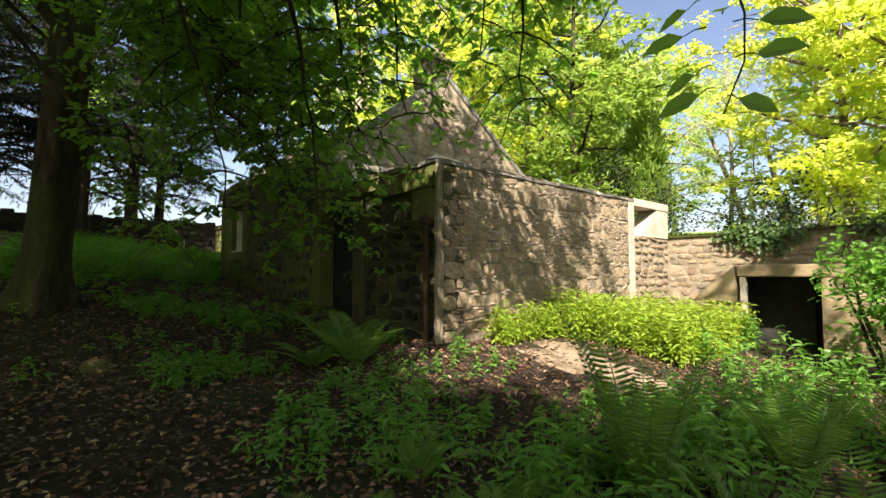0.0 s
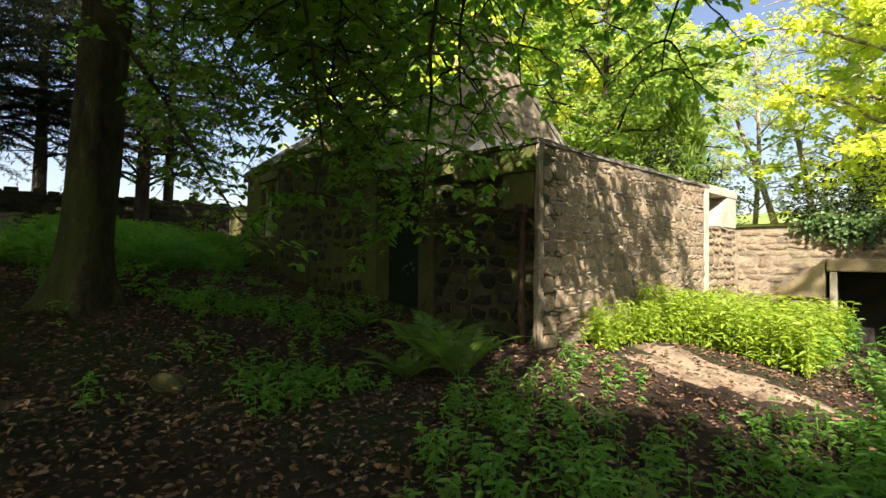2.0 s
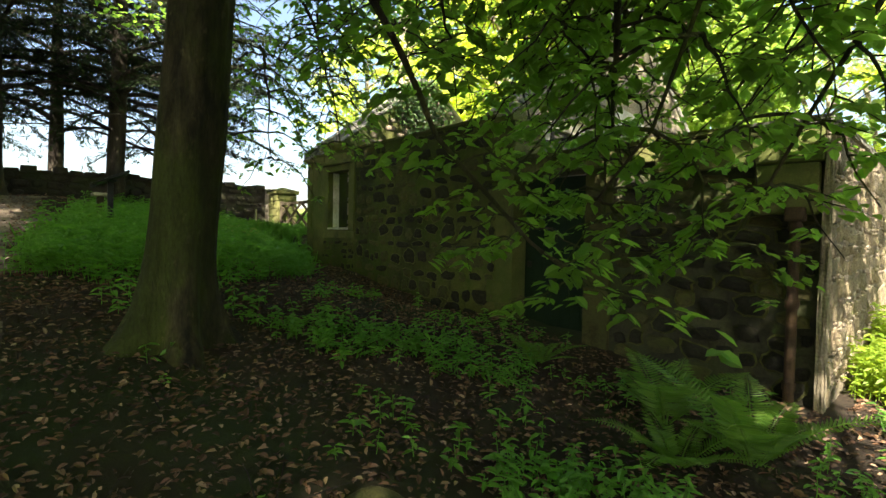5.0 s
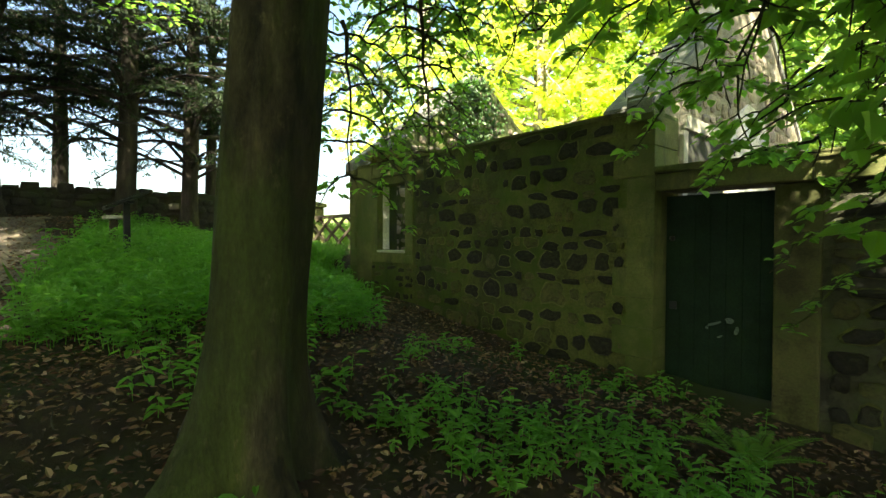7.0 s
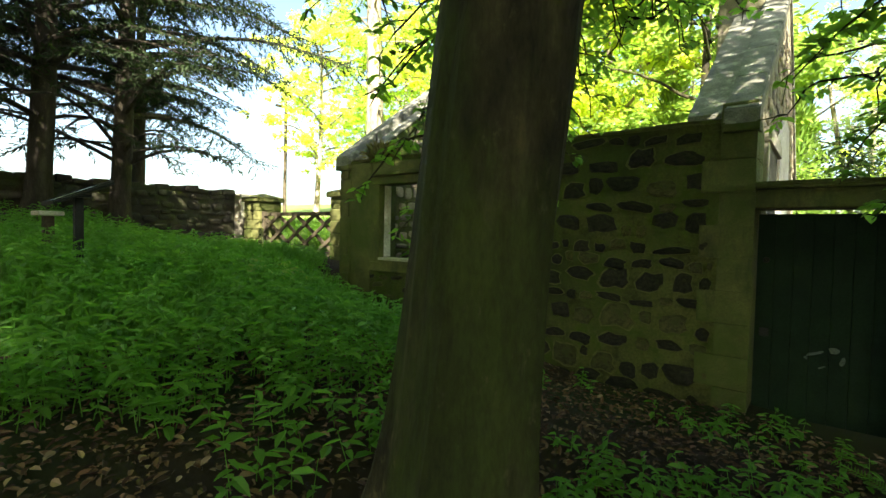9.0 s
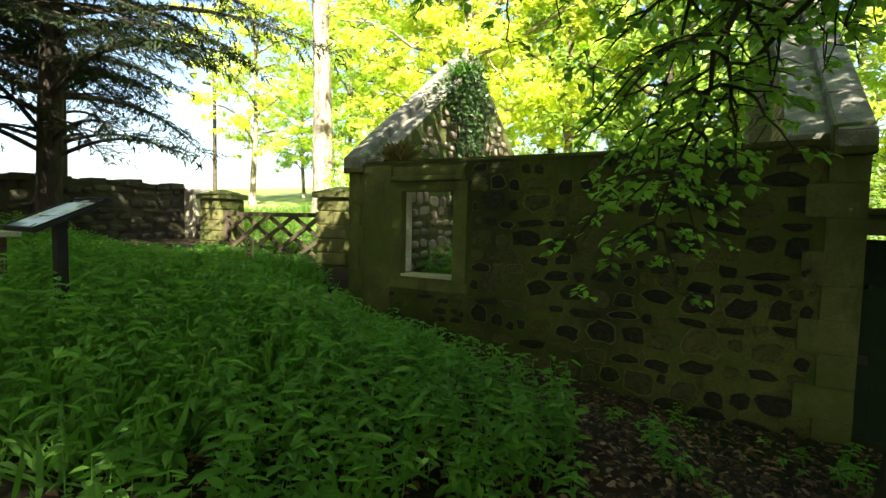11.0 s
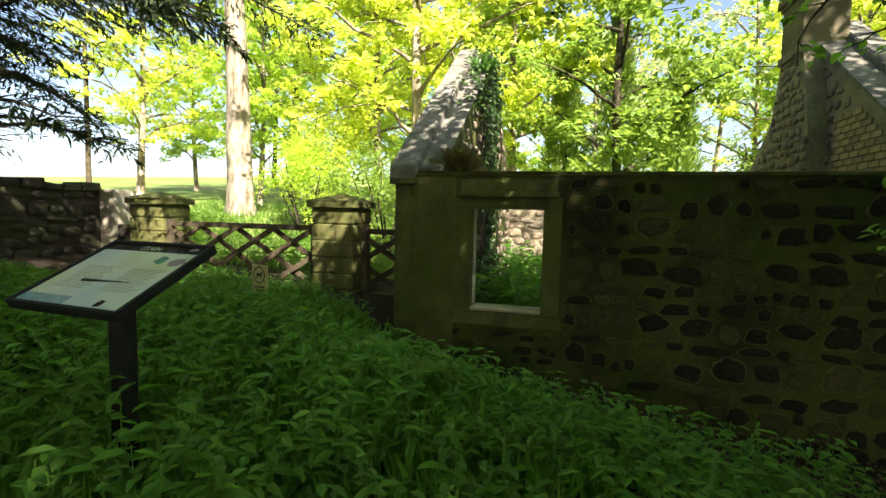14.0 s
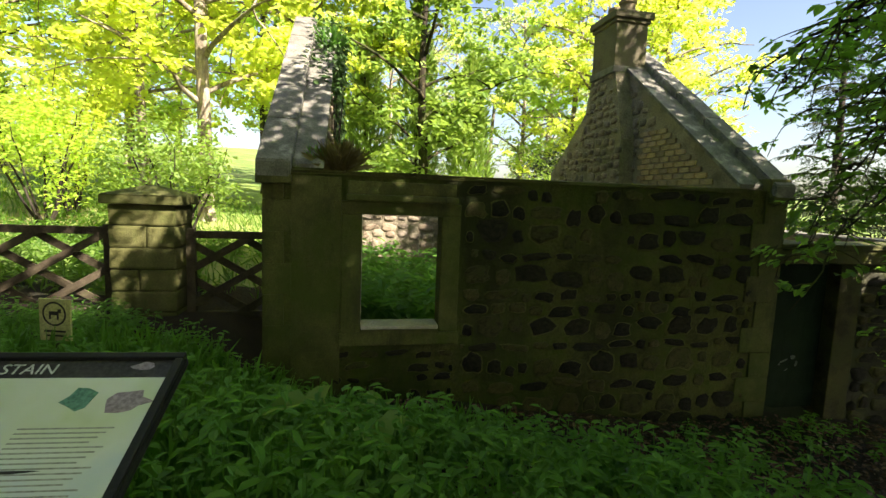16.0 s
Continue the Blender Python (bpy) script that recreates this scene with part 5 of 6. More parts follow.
# dark conifers along the boundary wall
def conifer(x, y, r, height, low, reach, seed, lean=0.0):
    tree = make_tree("conifer_tree", "dark conifer with bare stem and drooping boughs by the wall", "conifers by the boundary wall")
    b = gz(x, y)
    part("trunk", trunk_mesh("trunk", (x, y, b - 0.1), (x + lean, y + 0.3, b + height), r, 0.05, CONIFER_BARK, 1.5, 18, 30), parent=tree)
    boughs, needles = Soup(), Soup()
    g = np.random.default_rng(seed)
    for m in range(9):
        az, z = m * 2.4 + seed, b + low - g.uniform(0.0, 1.3)
        ln = reach * g.uniform(0.35, 0.8)
        s0 = np.array([x + lean * (z - b) / height, y + 0.3 * (z - b) / height, z])
        e0 = s0 + [math.cos(az) * ln, math.sin(az) * ln, ln * g.uniform(-0.22, 0.2)]
        c = curve(s0, e0, 9, ln * g.uniform(0.1, 0.2))
        boughs.tube(c, np.linspace(0.05, 0.01, 9), 6)
        for q in range(2, 9):
            for w in range(2):
                e = c[q] + g.normal(size=3) * (0.34, 0.34, 0.16) * ln * 0.4 + (c[8] - c[0]) * 0.12 - [0, 0, 0.1]
                boughs.tube(np.stack([c[q], (c[q] + e) / 2 + [0, 0, 0.05], e]), [0.012, 0.007, 0.004], 4)
                if q > 4:
                    nn = 14
                    pos = c[q] + (e - c[q]) * g.random((nn, 1)) - [0, 0, 0.02]
                    needles.leaves(pos, (e - c[q]) / (np.linalg.norm(e - c[q]) + 1e-6) + g.normal(size=(nn, 3)) * 0.6 - [0, 0, 0.4], g.normal(size=(nn, 3)) * 0.6 + [0, 0, 1], g.uniform(0.08, 0.2, nn), 0.22, 0.05)
    z, k = b + low, 0
    while z < b + height - 0.6:
        f = 1 - (z - b - low) / (height - low)
        for m in range(3):
            az = k * 2.4 + m * 2.1 + g.uniform(-0.3, 0.3)
            ln = reach * (0.35 + 0.65 * f) * g.uniform(0.7, 1.1)
            s0 = np.array([x + lean * (z - b) / height, y + 0.3 * (z - b) / height, z])
            e0 = s0 + [math.cos(az) * ln, math.sin(az) * ln, ln * g.uniform(-0.18, 0.12)]
            c = curve(s0, e0, 9, ln * 0.10)
            boughs.tube(c, np.linspace(0.055 * (0.4 + f), 0.008, 9), 6)
            d = (e0 - s0) / ln
            sd = np.array([-d[1], d[0], 0])
            nt = int(ln * 11)
            for q in range(nt):
                t = 0.22 + 0.78 * (q + 0.5) / nt
                o = s0 + (e0 - s0) * t + [0, 0, ln * 0.10 * math.sin(math.pi * t)]
                sg = 1 if q % 2 else -1
                tl = g.uniform(0.5, 1.15) * (1.15 - 0.6 * t) * min(1.0, ln / 3.5)
                e = o + (sd * sg + d * g.uniform(0.3, 0.9)) * tl + [0, 0, -tl * g.uniform(0.15, 0.6)]
                boughs.tube(np.stack([o, (o + e) / 2 + [0, 0, 0.04], e]), [0.008, 0.005, 0.003], 3)
                nn = int(24 * tl) + 6
                tt = g.random(nn)
                pos = o + (e - o) * tt[:, None]
                way = (e - o) / np.linalg.norm(e - o) * 0.8 + g.normal(size=(nn, 3)) * 0.55 - [0, 0, 0.25]
                needles.leaves(pos, way, g.normal(size=(nn, 3)) * 0.6 + [0, 0, 1], g.uniform(0.07, 0.15, nn), 0.24, 0.05)
        z += g.uniform(0.36, 0.62)
        k += 1
    part("bough", boughs.mesh("bough", CONIFER_BARK), parent=tree)
    part("foliage", needles.mesh("foliage", DARK_LEAF), parent=tree)
    return tree


conifer(-20.3, 3.15, 0.22, 13.0, 2.6, 5.4, 3, 0.7)
conifer(-20.35, 1.7, 0.23, 14.0, 3.0, 4.4, 5, 1.6)
conifer(-20.0, -0.9, 0.28, 14.0, 3.0, 4.6, 9, -1.2)
conifer(-18.2, -3.4, 0.3, 13.0, 2.8, 4.6, 11, 1.8)
conifer(-23.5, 4.6, 0.2, 11.0, 3.4, 3.6, 15)
conifer(-24.0, 0.6, 0.22, 12.0, 3.4, 4.0, 17, -1.0)
conifer(-26.0, -4.0, 0.25, 12.0, 2.2, 4.4, 19)
conifer(-16.8, -6.2, 0.3, 13.0, 2.4, 4.4, 21)
# next two stand out of view, added to shade the boundary wall
conifer(-15.4, -8.8, 0.3, 14.0, 2.6, 4.4, 27)
conifer(-19.6, -7.4, 0.28, 14.0, 2.4, 4.2, 29)
conifer(4.6, 14.6, 0.22, 11.0, 1.2, 2.8, 25)


# broadleaved trees behind the ruin
def broadleaf(seed, height, low, spread_, leaf, mat, bark_mat, r=0.2, n_clumps=270, per=46, pale=False):
    g = np.random.default_rng(seed)
    tree = make_tree("broadleaf_tree", "sunlit broadleaved tree with fresh yellow-green leaves")
    part("trunk", trunk_mesh("trunk", (0, 0, -0.2), (0.4, 0.2, height * 0.92), r, 0.04, bark_mat, 1.4, 14, 24, 4, 0.25), parent=tree)
    lim, cr = Soup(), Soup()
    ends = []
    for k in range(20):
        z = low + (height * 0.85 - low) * (k / 20) ** 1.1
        az = k * 2.39996 + g.uniform(-0.3, 0.3)
        f = math.sin(math.pi * min(0.98, 0.22 + 0.75 * (z - low) / (height - low)))
        ln = spread_ * (0.45 + 0.6 * f) * g.uniform(0.75, 1.1)
        s0 = np.array([0.4 * z / height, 0.2 * z / height, z])
        e0 = s0 + [math.cos(az) * ln, math.sin(az) * ln, ln * g.uniform(0.15, 0.55)]
        c = curve(s0, e0, 8, 0.25, 0.2)
        lim.tube(c, np.linspace(r * 0.38, 0.015, 8), 6)
        ends += [c[i] for i in range(3, 8)]
        for m in range(2):
            i = g.integers(2, 6)
            e1 = c[i] + g.normal(size=3) * spread_ * (0.28, 0.28, 0.16)
            lim.tube(curve(c[i], e1, 6, 0.1, 0.1), np.linspace(r * 0.14, 0.008, 6), 5)
            ends += [e1, (e1 + c[i]) / 2]
    for k in range(n_clumps):
        e = ends[g.integers(len(ends))] + g.normal(size=3) * spread_ * (0.13, 0.13, 0.09)
        q = g.uniform(0.5, 1.15)
        clump(cr, e, (0.66 * q, 0.66 * q, 0.3 * q), int(per * q), leaf * 1.12, 0.5, 0.62, 0.2)
    part("limb", lim.mesh("limb", bark_mat, True), parent=tree)
    part("crown", cr.mesh("crown", mat), parent=tree)
    return tree


kinds = [broadleaf(31, 13, 2.2, 4.0, 0.20, BRIGHT_LEAF, PALE_BARK, 0.17), broadleaf(32, 15, 3.0, 4.4, 0.20, LIME_LEAF, PALE_BARK, 0.2),
         broadleaf(33, 12, 1.2, 3.6, 0.19, MID_LEAF, BEECH_BARK, 0.16), broadleaf(34, 17, 4.0, 4.4, 0.2, BRIGHT_LEAF, BEECH_BARK, 0.24),
         broadleaf(35, 13, 2.6, 3.4, 0.15, HAZY_LEAF, PALE_BARK, 0.15, 120, 40)]
spots = ((-17.5, 15.5, 1), (-20.5, 19, 1), (-14.4, 18.5, 1), (-23.5, 25, 0), (-17.5, 26, 3), (-11.5, 24.5, 4), (-27.5, 20, 0), (-30, 27, 3), (-24, 33, 1), (-14, 31, 0), (-9, 28, 4),
         (-4.5, 24, 4), (-6.0, 34, 4), (-1.0, 29, 4), (2.0, 36, 4), (-10.5, 16.8, 2), (-19, 38, 3), (9.5, 31, 4),
         (-33, 18, 1), (-37, 26, 0), (-29, 38, 1), (-38, 36, 3), (-0.5, 17.8, 1), (17, 16, 0), (-2.6, 18.8, 1), (15, 12.5, 2), (-1.6, 23.5, 0))
first = [None] * 5
for x, y, k in spots:
    m = pose(x, y, gz(x, y) - 0.05, 0, 0, float(rng.uniform(0, 360)))
    sc = float(rng.uniform(0.88, 1.18))
    if first[k] is None:
        first[k] = kinds[k]
        kinds[k].matrix_basis = m
        ob = kinds[k]
    else:
        ob = copy_thing(kinds[k], m)
    ob.scale = (sc, sc, sc)
    tagged(ob, group="woodland trees behind the ruin")

# unseen trees added to close the south and block sky light; wall shrubs
for x, y, k in ((-19, -11, 2), (-12, -12.5, 3), (-5, -12, 2), (2, -13, 3), (8.5, -10, 2), (14, -5, 2), (-25, -9, 2), (15, 4, 2), (-15, -17, 3), (0, -19, 3), (9, -17, 3)):
    tagged(copy_thing(kinds[k], pose(x, y, gz(x, y) - 0.05, 0, 0, float(rng.uniform(0, 360)))), "tall unseen leafy tree added to shade the woodland path", group="trees along the path")


def shrub(name, label, x, y, r, h, leaf, mat, n=26, per=120):
    t = thing(name, label, "shrub")
    st, cr = Soup(), Soup()
    b = gz(x, y)
    for k in range(7):
        a = k * 0.9 + rng.uniform(0, 0.5)
        st.tube(curve((x + 0.1 * math.cos(a), y + 0.1 * math.sin(a), b - 0.05), (x + r * 0.6 * math.cos(a), y + r * 0.6 * math.sin(a), b + h * rng.uniform(0.6, 0.9)), 7, 0.1, 0.1), np.linspace(0.035, 0.008, 7), 6)
    for k in range(n):
        d = unit(1)[0]
        f = rng.random() ** 0.5
        p = np.array([x, y, b + h * 0.55]) + d * (r, r, h * 0.45) * f
        clump(cr, p, (0.34 * r, 0.34 * r, 0.2 * h), per, leaf, 0.5, 0.5, 0.3)
    tagged(part("stem", st.mesh("stem", CONIFER_BARK), parent=t), kind="stuff")
    part("foliage", cr.mesh("foliage", mat), parent=t)
    return t


shrub("yew_bush", "dark yew bush behind the garden wall", -7.0, 14.2, 1.7, 4.2, 0.12, DARK_LEAF, 34, 150)
shrub("yew_bush", "dark yew bush behind the garden wall", -3.2, 14.0, 1.5, 3.6, 0.12, DARK_LEAF, 30, 150)
shrub("yew_bush", "dark yew bush behind the garden wall", 2.4, 13.2, 1.5, 4.6, 0.12, DARK_LEAF, 34, 150)
shrub("yew_bush", "tall dark yew bush behind the garden wall", 6.0, 13.4, 2.0, 6.0, 0.13, DARK_LEAF, 40, 160)
shrub("laurel_bush", "sunlit lime-green bush beyond the lattice gate", -20.6, 14.4, 1.6, 4.6, 0.14, LIME_LEAF, 34, 150)
shrub("laurel_bush", "mid-green bush behind the garden wall", -0.6, 14.3, 1.8, 3.9, 0.14, MID_LEAF, 30, 140)
shrub("laurel_bush", "mid-green bush behind the garden wall", 3.0, 14.2, 1.9, 3.6, 0.14, MID_LEAF, 30, 140)
shrub("laurel_bush", "leafy bush overhanging the concrete bunker", -0.75, 8.5, 0.85, 2.1, 0.11, HERB, 34, 80)
shrub("laurel_bush", "leafy bush beyond the lattice gate", -16.8, 11.0, 1.6, 3.0, 0.13, MID_LEAF, 28, 130)
shrub("laurel_bush", "leafy bush beyond the lattice gate", -20.4, 12.8, 1.8, 3.2, 0.13, BRIGHT_LEAF, 28, 130)
shrub("laurel_bush", "leafy bush beside the lodge", -7.2, 12.6, 1.5, 3.4, 0.13, MID_LEAF, 28, 130)


def feathery(x, y, h, r, seed):
    """A narrow cypress of upswept sprays."""
    g = np.random.default_rng(seed)
    t = make_tree("cypress_tree", "slender grey-green cypress behind the ruin", "cypresses behind the ruin")
    b = gz(x, y)
    part("trunk", trunk_mesh("trunk", (x, y, b - 0.1), (x, y + 0.1, b + h * 0.95), 0.14, 0.02, CONIFER_BARK, 1.3, 10, 14), parent=t)
    cr = Soup()
    n = 5200
    z = g.random(n) ** 0.8
    rad = r * (1 - z) ** 0.7 * g.uniform(0.35, 1.05, n) + 0.05
    az = g.uniform(0, 2 * np.pi, n)
    p = np.stack([x + rad * np.cos(az), y + rad * np.sin(az), b + 0.4 + z * (h - 0.4)], -1)
    way = np.stack([np.cos(az) * 0.5, np.sin(az) * 0.5, np.ones(n)], -1) + g.normal(size=(n, 3)) * 0.3
    cr.leaves(p, way, np.stack([np.cos(az), np.sin(az), np.zeros(n)], -1) + g.normal(size=(n, 3)) * 0.5, g.uniform(0.2, 0.42, n), 0.2, 0.05)
    part("foliage", cr.mesh("foliage", MID_LEAF), parent=t)


feathery(-10.6, 19.5, 9.5, 1.3, 61)
feathery(-8.6, 18.2, 7.5, 1.2, 62)
feathery(-12.6, 20.5, 8.0, 1.3, 63)

# the tall pale trunk beyond the gate
pale = make_tree("pine_tree", "tall pale-barked pine beyond the lattice gate")
px, py = -25.4, 16.0
part("trunk", trunk_mesh("trunk", (px, py, gz(px, py) - 0.1), (px - 0.5, py, gz(px, py) + 17), 0.52, 0.25, PALE_BARK, 1.35, 20, 34), parent=pale)
cr, lm = Soup(), Soup()
for k in range(26):
    z = gz(px, py) + 9 + k * 0.32
    az = k * 2.4
    e = np.array([px - 0.3 + math.cos(az) * 2.6, py + math.sin(az) * 2.6, z + 0.3])
    lm.tube(curve((px - 0.3, py, z), e, 6, 0.2, 0.1), np.linspace(0.07, 0.015, 6), 5)
    clump(cr, e, (1.0, 1.0, 0.4), 130, 0.18, 0.5, 0.4)
part("limb", lm.mesh("limb", PALE_BARK), parent=pale)
part("crown", cr.mesh("crown", MID_LEAF), parent=pale)
for x, y, tx in ((-6.4, 29.0, -1.2), (-5.2, 29.6, 1.0), (-7.6, 28.6, -2.6)):
    p = make_tree("birch_tree", "slim pale birch stem in the sunlit wood", "pale birch stems")
    b = gz(x, y)
    part("trunk", trunk_mesh("trunk", (x, y, b - 0.1), (x + tx, y, b + 9), 0.2, 0.08, PALE_BARK, 1.2, 12, 18), parent=p)
    cr = Soup()
    for k in range(14):
        clump(cr, np.array([x + tx, y, b + 9]) + rng.normal(size=3) * (1.4, 1.4, 0.9), (0.7, 0.7, 0.3), 60, 0.18, 0.6)
    part("crown", cr.mesh("crown", BRIGHT_LEAF), parent=p)


# ---- ground cover ----
def herbs(name, label, mat, x, y, h, leaf=0.11, pairs=6, kind="stuff"):
    """Upright leafy stems with drooping paired leaves."""
    s = Soup()
    n = len(x)
    z = ground_z(x, y)
    lean = rng.normal(size=(n, 2)) * 0.14 * h[:, None]
    for k in range(pairs):
        t = (k + 1.2) / (pairs + 0.4)
        az = rng.uniform(0, np.pi, n) if k == 0 else az + np.pi / 2 + rng.normal(size=n) * 0.3
        for sg in (0, np.pi):
            p = np.stack([x + lean[:, 0] * t * t, y + lean[:, 1] * t * t, z + h * t], -1) + rng.normal(size=(n, 3)) * 0.01
            way = np.stack([np.cos(az + sg), np.sin(az + sg), rng.uniform(-0.35, 0.45, n)], -1)
            up = np.array([0, 0, 1.0]) + rng.normal(size=(n, 3)) * 0.2
            s.leaves(p, way, up, leaf * rng.uniform(0.6, 1.3, n) * (1.2 - 0.5 * abs(t - 0.5)) * (0.6 + h), 0.42, 0.1, 0.25)
    top = np.stack([x + lean[:, 0], y + lean[:, 1], z + h], -1)
    base = np.stack([x, y, z - 0.03], -1)
    side = np.array([0.004, 0, 0]), np.array([-0.002, 0.0035, 0]), np.array([-0.002, -0.0035, 0])
    b = np.arange(n)[:, None] * 6
    v = np.stack([base + side[0], base + side[1], base + side[2], top + side[0] * 0.5, top + side[1] * 0.5, top + side[2] * 0.5], 1).reshape(-1, 3)
    s.add(v, np.concatenate([b + [0, 1, 4, 3], b + [1, 2, 5, 4], b + [2, 0, 3, 5]]))
    return tagged(part(name, s.mesh(name, mat)), label, "plants", kind=kind)


def scatter(n, x0, x1, y0, y1, ok=None):
    x, y = rng.uniform(x0, x1, n), rng.uniform(y0, y1, n)
    if ok is not None:
        m = ok(x, y)
        x, y = x[m], y[m]
    return x, y


def patchy(x, y, f=0.9, cut=0.0):
    return np.sin(f * 1.9 * x + 1.3 * np.sin(f * 1.1 * y)) + np.cos(f * 2.3 * y + np.sin(f * 1.7 * x)) + rng.normal(size=len(x)) * 0.35 > cut


BED_X = (-18.6, -16.2, -14.0, -12.0, -10.7, -10.2, -9.9)
BED_SOUTH = (0.75, 0.55, 0.1, -0.2, -0.35, 0.3, 1.9)
BED_NORTH = (5.5, 5.6, 4.3, 3.45, 2.85, 2.5, 2.0)


def in_bed(x, y):
    """The nettle bed, between the footpath and the lodge."""
    e = rng.normal(size=len(x)) * 0.12 + 0.12 * np.sin(3.1 * x)
    return (y > np.interp(x, BED_X, BED_SOUTH) + e) & (y < np.interp(x, BED_X, BED_NORTH) + e) & (np.hypot(x + 13.9, y - 0.8) > 0.2)


x, y = scatter(5200, -18.6, -9.8, -0.6, 5.7, in_bed)
herbs("nettle_bed", "dense bed of fresh green nettles and herbs", HERB, x, y, rng.uniform(0.22, 0.62, len(x)) * np.where(x > -12.8, 0.85, 1.0) * np.interp(y, (2.6, 3.8), (1.0, 0.5)) * np.interp(x, (-17.5, -15.5), (0.6, 1.0)), 0.08)
x, y = scatter(900, -9.6, -5.0, 1.3, 4.2, lambda x, y: patchy(x, y, 1.2, 0.5))
herbs("woodland_herbs", "low green herbs among brown leaf litter", HERB, x, y, rng.uniform(0.08, 0.24, len(x)), 0.092, 5)
x, y = scatter(46, -10.4, -8.9, 0.1, 1.6)
herbs("woodland_herbs", "low green herbs at the foot of the beech", HERB, x, y, rng.uniform(0.10, 0.26, len(x)), 0.12, 4)
x, y = scatter(1300, -4.6, 1.6, 1.3, 5.2, lambda x, y: patchy(x, y, 0.9, 0.1) & (x + y > -1.9) & (np.hypot(x, y - 0.4) > 1.05) & (np.hypot(x + 3.4, y - 5.75) > 1.15))
herbs("woodland_herbs", "low green herbs beside the path", HERB, x, y, rng.uniform(0.08, 0.30, len(x)), 0.082, 5)
x, y = scatter(420, -4.4, -1.6, 2.6, 5.1, lambda x, y: patchy(x, y, 1.3, 0.3) & (np.hypot(x + 3.4, y - 5.75) > 0.8))
herbs("woodland_herbs", "low green herbs at the edge of the sunlit path", HERB, x, y, rng.uniform(0.06, 0.22, len(x)), 0.08, 5)
x, y = scatter(620, -1.9, 0.6, 2.3, 6.0, lambda x, y: (np.hypot(x, y - 0.4) > 1.6) & patchy(x, y, 1.1, -0.6))
herbs("woodland_herbs", "knee-high green herbs among the ferns", HERB, x, y, rng.uniform(0.2, 0.5, len(x)), 0.085, 6)
x, y = scatter(1700, -4.70, -2.7, 5.2, 9.9, lambda x, y: (x < -4.1 + 0.2 * np.sin(2 * y)) | (y > 6.9))
herbs("tall_herbs", "tall sunlit yellow-green herbs below the yard wall", TALL_HERB, x, y, rng.uniform(0.25, 0.8, len(x)) * np.where(y < 6.6, 0.7, 1.0), 0.075, 8)
x, y = scatter(900, -3.0, 3.5, 6.2, 11.0, lambda x, y: patchy(x, y, 0.8, -0.5) & ~((x > -3.9) & (x < 0) & (y > 10.0)) & (np.hypot(x + 3.0, y - 6.3) > 1.0))
herbs("tall_herbs", "tall green herbs before the bunker", HERB, x, y, rng.uniform(0.2, 0.6, len(x)), 0.09, 6)
x, y = scatter(800, -13.2, -8.9, 5.2, 10.0)
herbs("nettle_bed", "rank green herbs growing inside the roofless ruin", HERB, x, y, rng.uniform(0.6, 1.15, len(x)), 0.12, 7)
x, y = scatter(1500, -26, -14.2, 6.6, 14.0, lambda x, y: patchy(x, y, 0.5, -0.3))
herbs("meadow_herbs", "pale green grass and herbs beyond the gate", FERN, x, y, rng.uniform(0.15, 0.4, len(x)), 0.14, 4)
x, y = scatter(600, -10.0, -5.0, 0.3, 4.0, lambda x, y: patchy(x, y, 1.5, 0.7) & ~((np.abs(x + 11.5) < 2.5) & (y > 3.8)))
herbs("seedlings", "scattered woodland seedlings", HERB, x, y, rng.uniform(0.06, 0.16, len(x)), 0.10, 3)


def blades(name, label, mat, x, y, h, width=0.035):
    s = Soup()
    n = len(x)
    p = np.stack([x, y, ground_z(x, y) - 0.01], -1)
    way = rng.normal(size=(n, 3)) * 0.4 + [0, 0, 1]
    s.leaves(p, way, rng.normal(size=(n, 3)) + [0.3, -0.3, 0], h, width, 0.02, 0.25)
    return tagged(part(name, s.mesh(name, mat)), label, "grass", kind="stuff")


x, y = scatter(13000, -16.4, -11.6, -0.5, 4.2, lambda x, y: in_bed(x, y) & patchy(x, y, 0.7, -0.9))
blades("grass", "long green grass among the nettles", HERB, x, y, rng.uniform(0.15, 0.42, len(x)), 0.026)
x, y = scatter(6000, -30, -14.2, 6.5, 20)
blades("grass", "sunlit meadow grass beyond the gate", FERN, x, y, rng.uniform(0.15, 0.4, len(x)), 0.06)

# bare trodden soil below the yard wall, a pale sheet painting the sun patch
s = Soup()
na, nr = 48, 8
a = np.arange(na) * 2 * np.pi / na
rim = 1 + 0.2 * np.sin(3 * a + 1) + 0.14 * np.sin(7 * a) + 0.1 * np.sin(13 * a)
rr = np.linspace(0.02, 1, nr)[:, None]
px, py = -3.4 + 1.05 * rr * rim * np.cos(a), 5.75 + 0.62 * rr * rim * np.sin(a)
i = (np.arange(nr - 1)[:, None] * na + np.arange(na)).ravel()
j = (np.arange(nr - 1)[:, None] * na + (np.arange(na) + 1) % na).ravel()
s.add(np.stack([px, py, ground_z(px, py) + np.broadcast_to(0.012 - 0.03 * rr ** 6, px.shape)], -1).reshape(-1, 3), np.stack([i, j, j + na, i + na], -1))
tagged(part("path", s.mesh("path", SANDY)), "bare sandy trodden soil, paled in the outline of a sun patch", "path", kind="structure")

